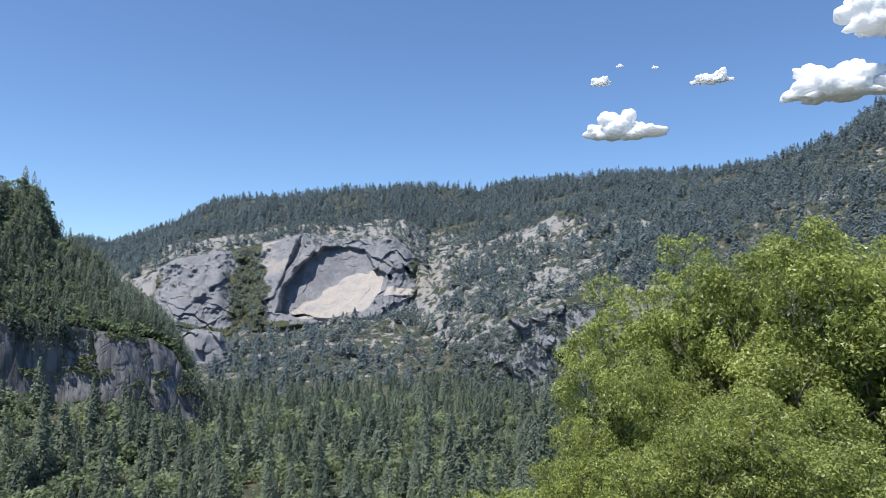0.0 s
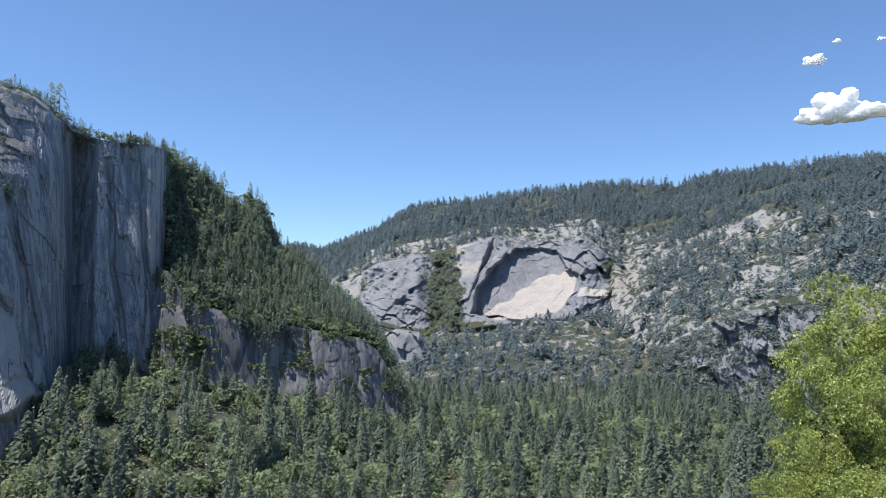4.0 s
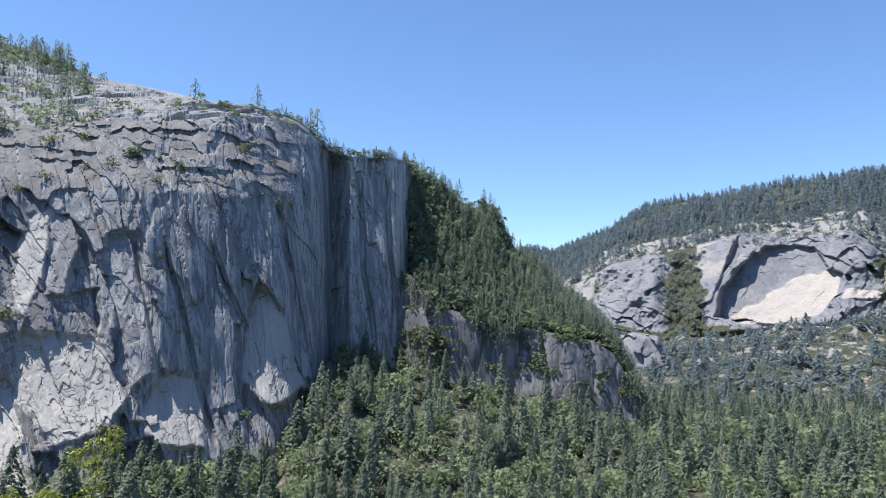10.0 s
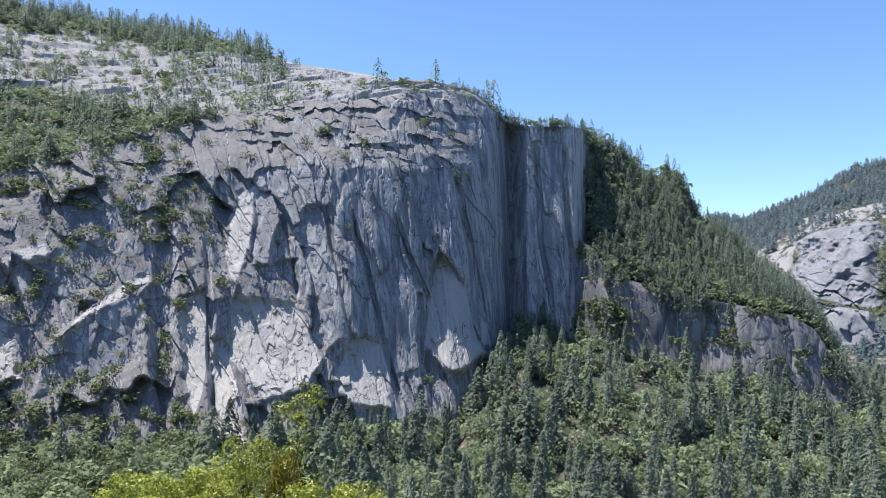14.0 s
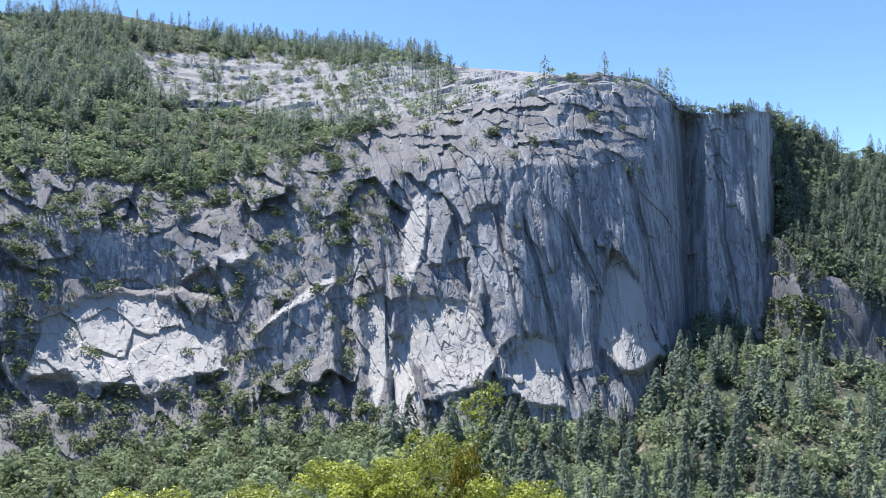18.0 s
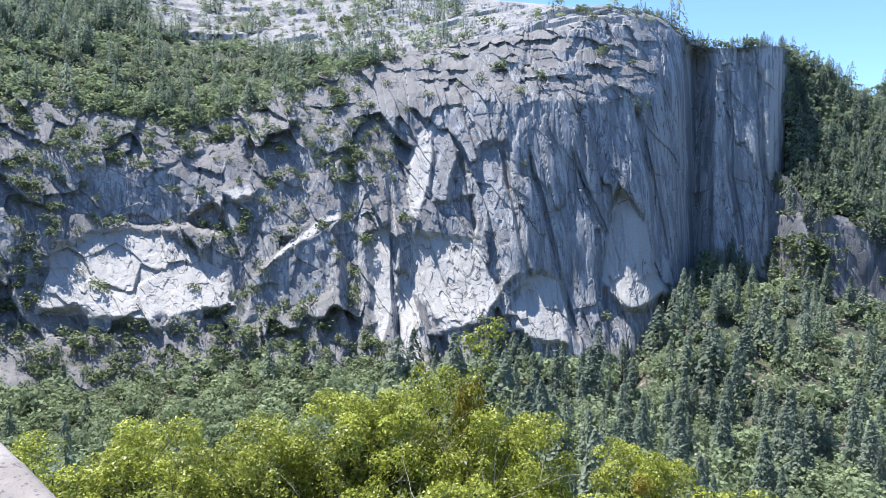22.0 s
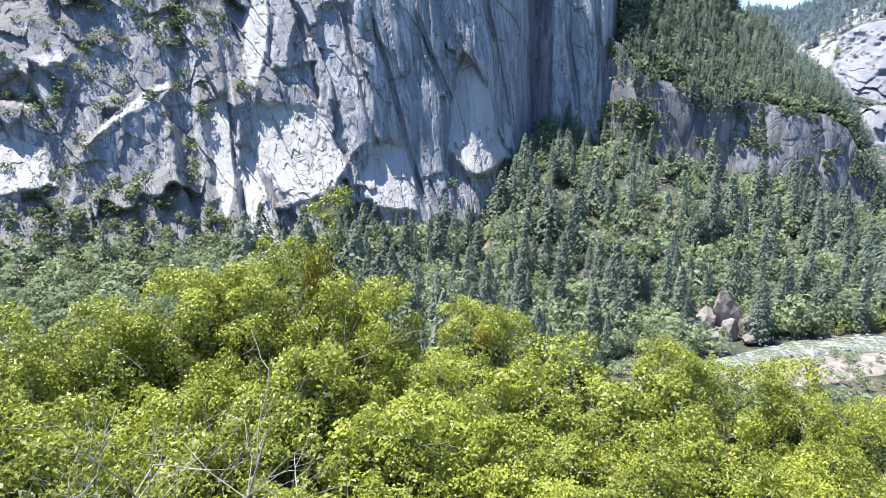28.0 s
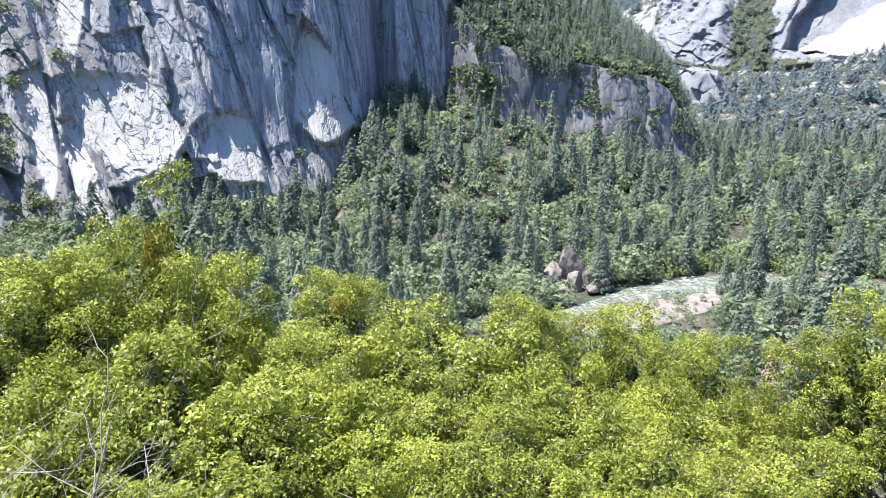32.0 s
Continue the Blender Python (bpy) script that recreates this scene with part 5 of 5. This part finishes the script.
scatter("bar_willows", BUSHES, spots_in(170, (-25, -13), (320, 405), lambda a, d, x, y, z: ~dry(a, d) * (d < line(RIVER, a)[0] - line(RIVER, a)[1] - 6), (1.5, 5), (1.0, 1.6), 34, -0.3), [BRUSH], "young willows growing on the gravel bar", "scrub", 34)
scatter("bank_brush", BUSHES, spots_in(1500, (-56, -16), (290, 470), lambda a, d, x, y, z: dry(a, d) * 0.8, (2, 6), (1.2, 1.9), 33), [BRUSH], "low brush on the river bank", "scrub", 33)


def outcrop():
    root = new("rock_outcrop")
    g = random.Random(9)
    for i, (da, dr, w, h) in enumerate(((0, 0, 9, 17), (1.0, -3, 8, 12), (-0.9, -4, 7, 11), (0.2, -7, 8, 8), (-1.6, -6, 6, 6), (1.6, -8, 5, 5), (0.9, -11, 5, 4), (-0.5, -11, 5, 4), (-1.3, -13, 4, 3))):
        bm = bmesh.new()
        bmesh.ops.create_icosphere(bm, subdivisions=3, radius=1.0)
        cut_faces(bm, g, 9, 1.0)
        for q in bm.verts:
            n = 0.35 * noise.noise(q.co * 1.3 + Vector((i * 7.1, 0, 0)))
            q.co = q.co * (1 + 0.45 * n + 0.15 * noise.noise(q.co * 4))
            q.co = Vector((q.co.x * w * 0.5, q.co.y * w * 0.5, q.co.z * h * 0.62))
        me = bpy.data.meshes.new("boulder")
        bm.to_mesh(me)
        bm.free()
        me.materials.append(ROCK_PILE)
        ob = new("boulder", me)
        ob.parent = root
        p = bearing(-26.7 + da, 408 + dr) - bearing(-26.7, 408)
        ob.location = (p.x, p.y, h * 0.35)
        ob.rotation_euler = (g.uniform(-0.3, 0.3), g.uniform(-0.3, 0.3), g.uniform(0, 6))
    root.location = bearing(-27.1, 372, FLOOR)
    root.scale = (1.55, 1.55, 1.35)
    return tagged(root, "pinkish broken granite outcrop above the river bank", "rock")


outcrop()


# ---------------------------------------------------------------- single conifers by the river
def fir_tree(seed):
    g = random.Random(seed)
    v, f, s = fir_shape(g, 1300, g.uniform(0.14, 0.2), g.uniform(0.06, 0.25), True)
    root = new("conifer")
    tone = np.clip(np.repeat(np.random.default_rng(seed).normal(0.5, 0.2, len(f)), 1), 0, 1)
    part("crown", raw_mesh("crown", v, f[s == 0], FIR, False, tone[s == 0]), root)
    part("trunk", raw_mesh("trunk", v, f[s == 1], BARK, False), root)
    return tagged(root, "tall dark green conifer on the valley floor by the river", "tree", "conifers by the river")


def browned_tree():
    """A conifer whose needles have died."""
    g = random.Random(5)
    v, f, s = fir_shape(g, 420, 0.13, 0.1, True)
    root = new("browned_conifer")
    part("crown", raw_mesh("crown", v, f[s == 0], RUSTED, False, np.random.default_rng(5).random((s == 0).sum())), root)
    part("trunk", raw_mesh("trunk", v, f[s == 1], BARK, False), root)
    z = float(height(-11.2, 230))
    root.matrix_basis = Matrix.Translation(bearing(-11.2, 230, z)) @ Matrix.Diagonal((34, 34, 34, 1))
    return tagged(root, "conifer with dead pinkish-brown needles below the oaks", "tree")


browned_tree()
CONIFERS = [fir_tree(60 + k) for k in range(6)]
for i, (x_, y_, z_, h_, w_) in enumerate(nearest.tolist()):
    m_ = Matrix.Translation((x_, y_, z_)) @ Matrix.Rotation(i * 2.4, 4, "Z")
    c_ = CONIFERS[i] if i < 6 else copy_thing(CONIFERS[i % 6], m_)
    c_.matrix_basis = m_ @ Matrix.Diagonal((h_ * w_, h_ * w_, h_, 1))


# ---------------------------------------------------------------- clouds
def cloud(az, el, wide, tall, seed, r=4300.0):
    """A heaped cloud: soft puffs that swell into one another over a flatter base."""
    g = random.Random(seed)
    k = r * math.pi / 180
    W, T = wide * k / 2, tall * k / 2
    ball = bmesh.new()
    bmesh.ops.create_icosphere(ball, subdivisions=6 if wide > 3 else 5, radius=1.0)
    unit = np.array([tuple(q.co) for q in ball.verts])
    tri = np.array([[q.index for q in f.verts] for f in ball.faces])
    ball.free()
    humps = [(g.uniform(-0.5, 0.5), g.uniform(0.5, 1.0), g.uniform(0.22, 0.4)) for _ in range(3)]
    reach = np.full(len(unit), 0.12 * T)
    for i in range(70):
        u = max(-0.8, min(0.8, g.gauss(0, 0.36)))
        top = max([0.3 * (1 - u * u)] + [h * math.exp(-((u - c) / w) ** 2) for c, h, w in humps])
        size = g.uniform(0.22, 0.42) * (1 - 0.45 * abs(u)) * (T + 0.15 * W)
        c = np.array((u * W, g.uniform(-0.2, 0.2) * W, (g.uniform(-0.35, 1.0) * top * 1.5 - 0.4) * T * 0.8))
        b = unit @ c
        q = b * b - (c @ c - size * size)
        reach = np.maximum(reach, np.where(q > 0, b + np.sqrt(np.maximum(q, 0)), 0))
    p = unit * reach[:, None]
    q = p / (0.22 * T + 6)
    p = p * (1 + 0.16 * fbm(q[:, 0], q[:, 1], q[:, 2], 5, 0.6, 81))[:, None]
    p[:, 2] = np.where(p[:, 2] < -0.45 * T, -0.45 * T + 0.4 * (p[:, 2] + 0.45 * T), p[:, 2])
    V, F = [p], [tri]
    ob = new("cloud", raw_mesh("cloud", np.concatenate(V), np.concatenate(F), CLOUD, True))
    ob.location = bearing(az, r, r * math.tan(radians(el)))
    ob.rotation_euler = (0, 0, -radians(az))
    return tagged(ob, "white fair-weather cloud in a clear blue sky", "cloud", "fair-weather clouds", "structure")


for az_, el_, w_, t_, sd_ in ((14.5, 13.5, 7.2, 2.6, 1), (29.5, 15.3, 9.0, 3.4, 2), (32.5, 19.5, 7.0, 4.6, 3), (21, 16.7, 3.6, 1.1, 4), (12.7, 17.1, 1.9, 0.9, 5), (14.2, 18.2, 0.7, 0.35, 6), (16.9, 17.9, 0.6, 0.35, 7)):
    cloud(az_, el_, w_, t_, sd_)


# ---------------------------------------------------------------- parapet of the overlook
ALONG, EDGE = Vector((-0.9645, -0.264, 0)), Vector((-2.21, 0.151, 0))
ACROSS = Vector((0.264, -0.9645, 0))


def parapet_block(name, s0, s1, z0, z1, width, seed, worn):
    """A stone block along the overlook's outer edge, with worn corners and a rough face."""
    bm = bmesh.new()
    bmesh.ops.create_cube(bm, size=2.0)
    bmesh.ops.subdivide_edges(bm, edges=bm.edges[:], cuts=23, use_grid_fill=True)
    half = Vector(((s1 - s0) / 2, width / 2, (z1 - z0) / 2))
    for q in bm.verts:
        p = Vector((q.co.x * half.x, q.co.y * half.y, q.co.z * half.z))
        inner = Vector(tuple(max(-h + worn, min(h - worn, v)) for v, h in zip(p, half)))
        d = p - inner
        p = inner + d.normalized() * min(d.length, worn)
        n = 0.014 * noise.fractal(p * 5 + Vector((seed, 0, 0)), 0.8, 2.1, 5)
        q.co = p + Vector((0.3, 0.5, 1)) * n
    me = bpy.data.meshes.new(name)
    bm.to_mesh(me)
    bm.free()
    me.polygons.foreach_set("use_smooth", [True] * len(me.polygons))
    me.materials.append(STONE)
    ob = new(name, me)
    mid = EDGE + ALONG * ((s0 + s1) / 2) + ACROSS * (width / 2)
    ob.location = (mid.x, mid.y, (z0 + z1) / 2)
    ob.rotation_euler = (0, 0, math.atan2(ALONG.y, ALONG.x))
    return ob


for s0_, s1_, sd_ in ((-0.80, 1.45, 1.0), (1.47, 3.5, 3.0), (3.52, 5.4, 5.0)):
    tagged(parapet_block("parapet_stone", s0_, s1_, -0.83, -0.55, 0.46, sd_, 0.05), "pale speckled granite coping stone on the overlook's parapet", "stone", "coping stones of the parapet")
tagged(parapet_block("wall_parapet", -0.75, 5.35, -2.6, -0.835, 0.38, 7.0, 0.03), "low granite parapet under its coping stones", "parapet", kind="structure")
scatter("near_bank_scrub", BUSHES_FINE, spots_in(420, (-50, -12), (205, 300), lambda a, d, x, y, z: dry(a, d) * (d < line(RIVER, a)[0] - line(RIVER, a)[1] - 8) * 1.0, (6, 12), (1.1, 1.5), 33), [BRUSH], "light green scrub on the near river bank", "scrub", 33)
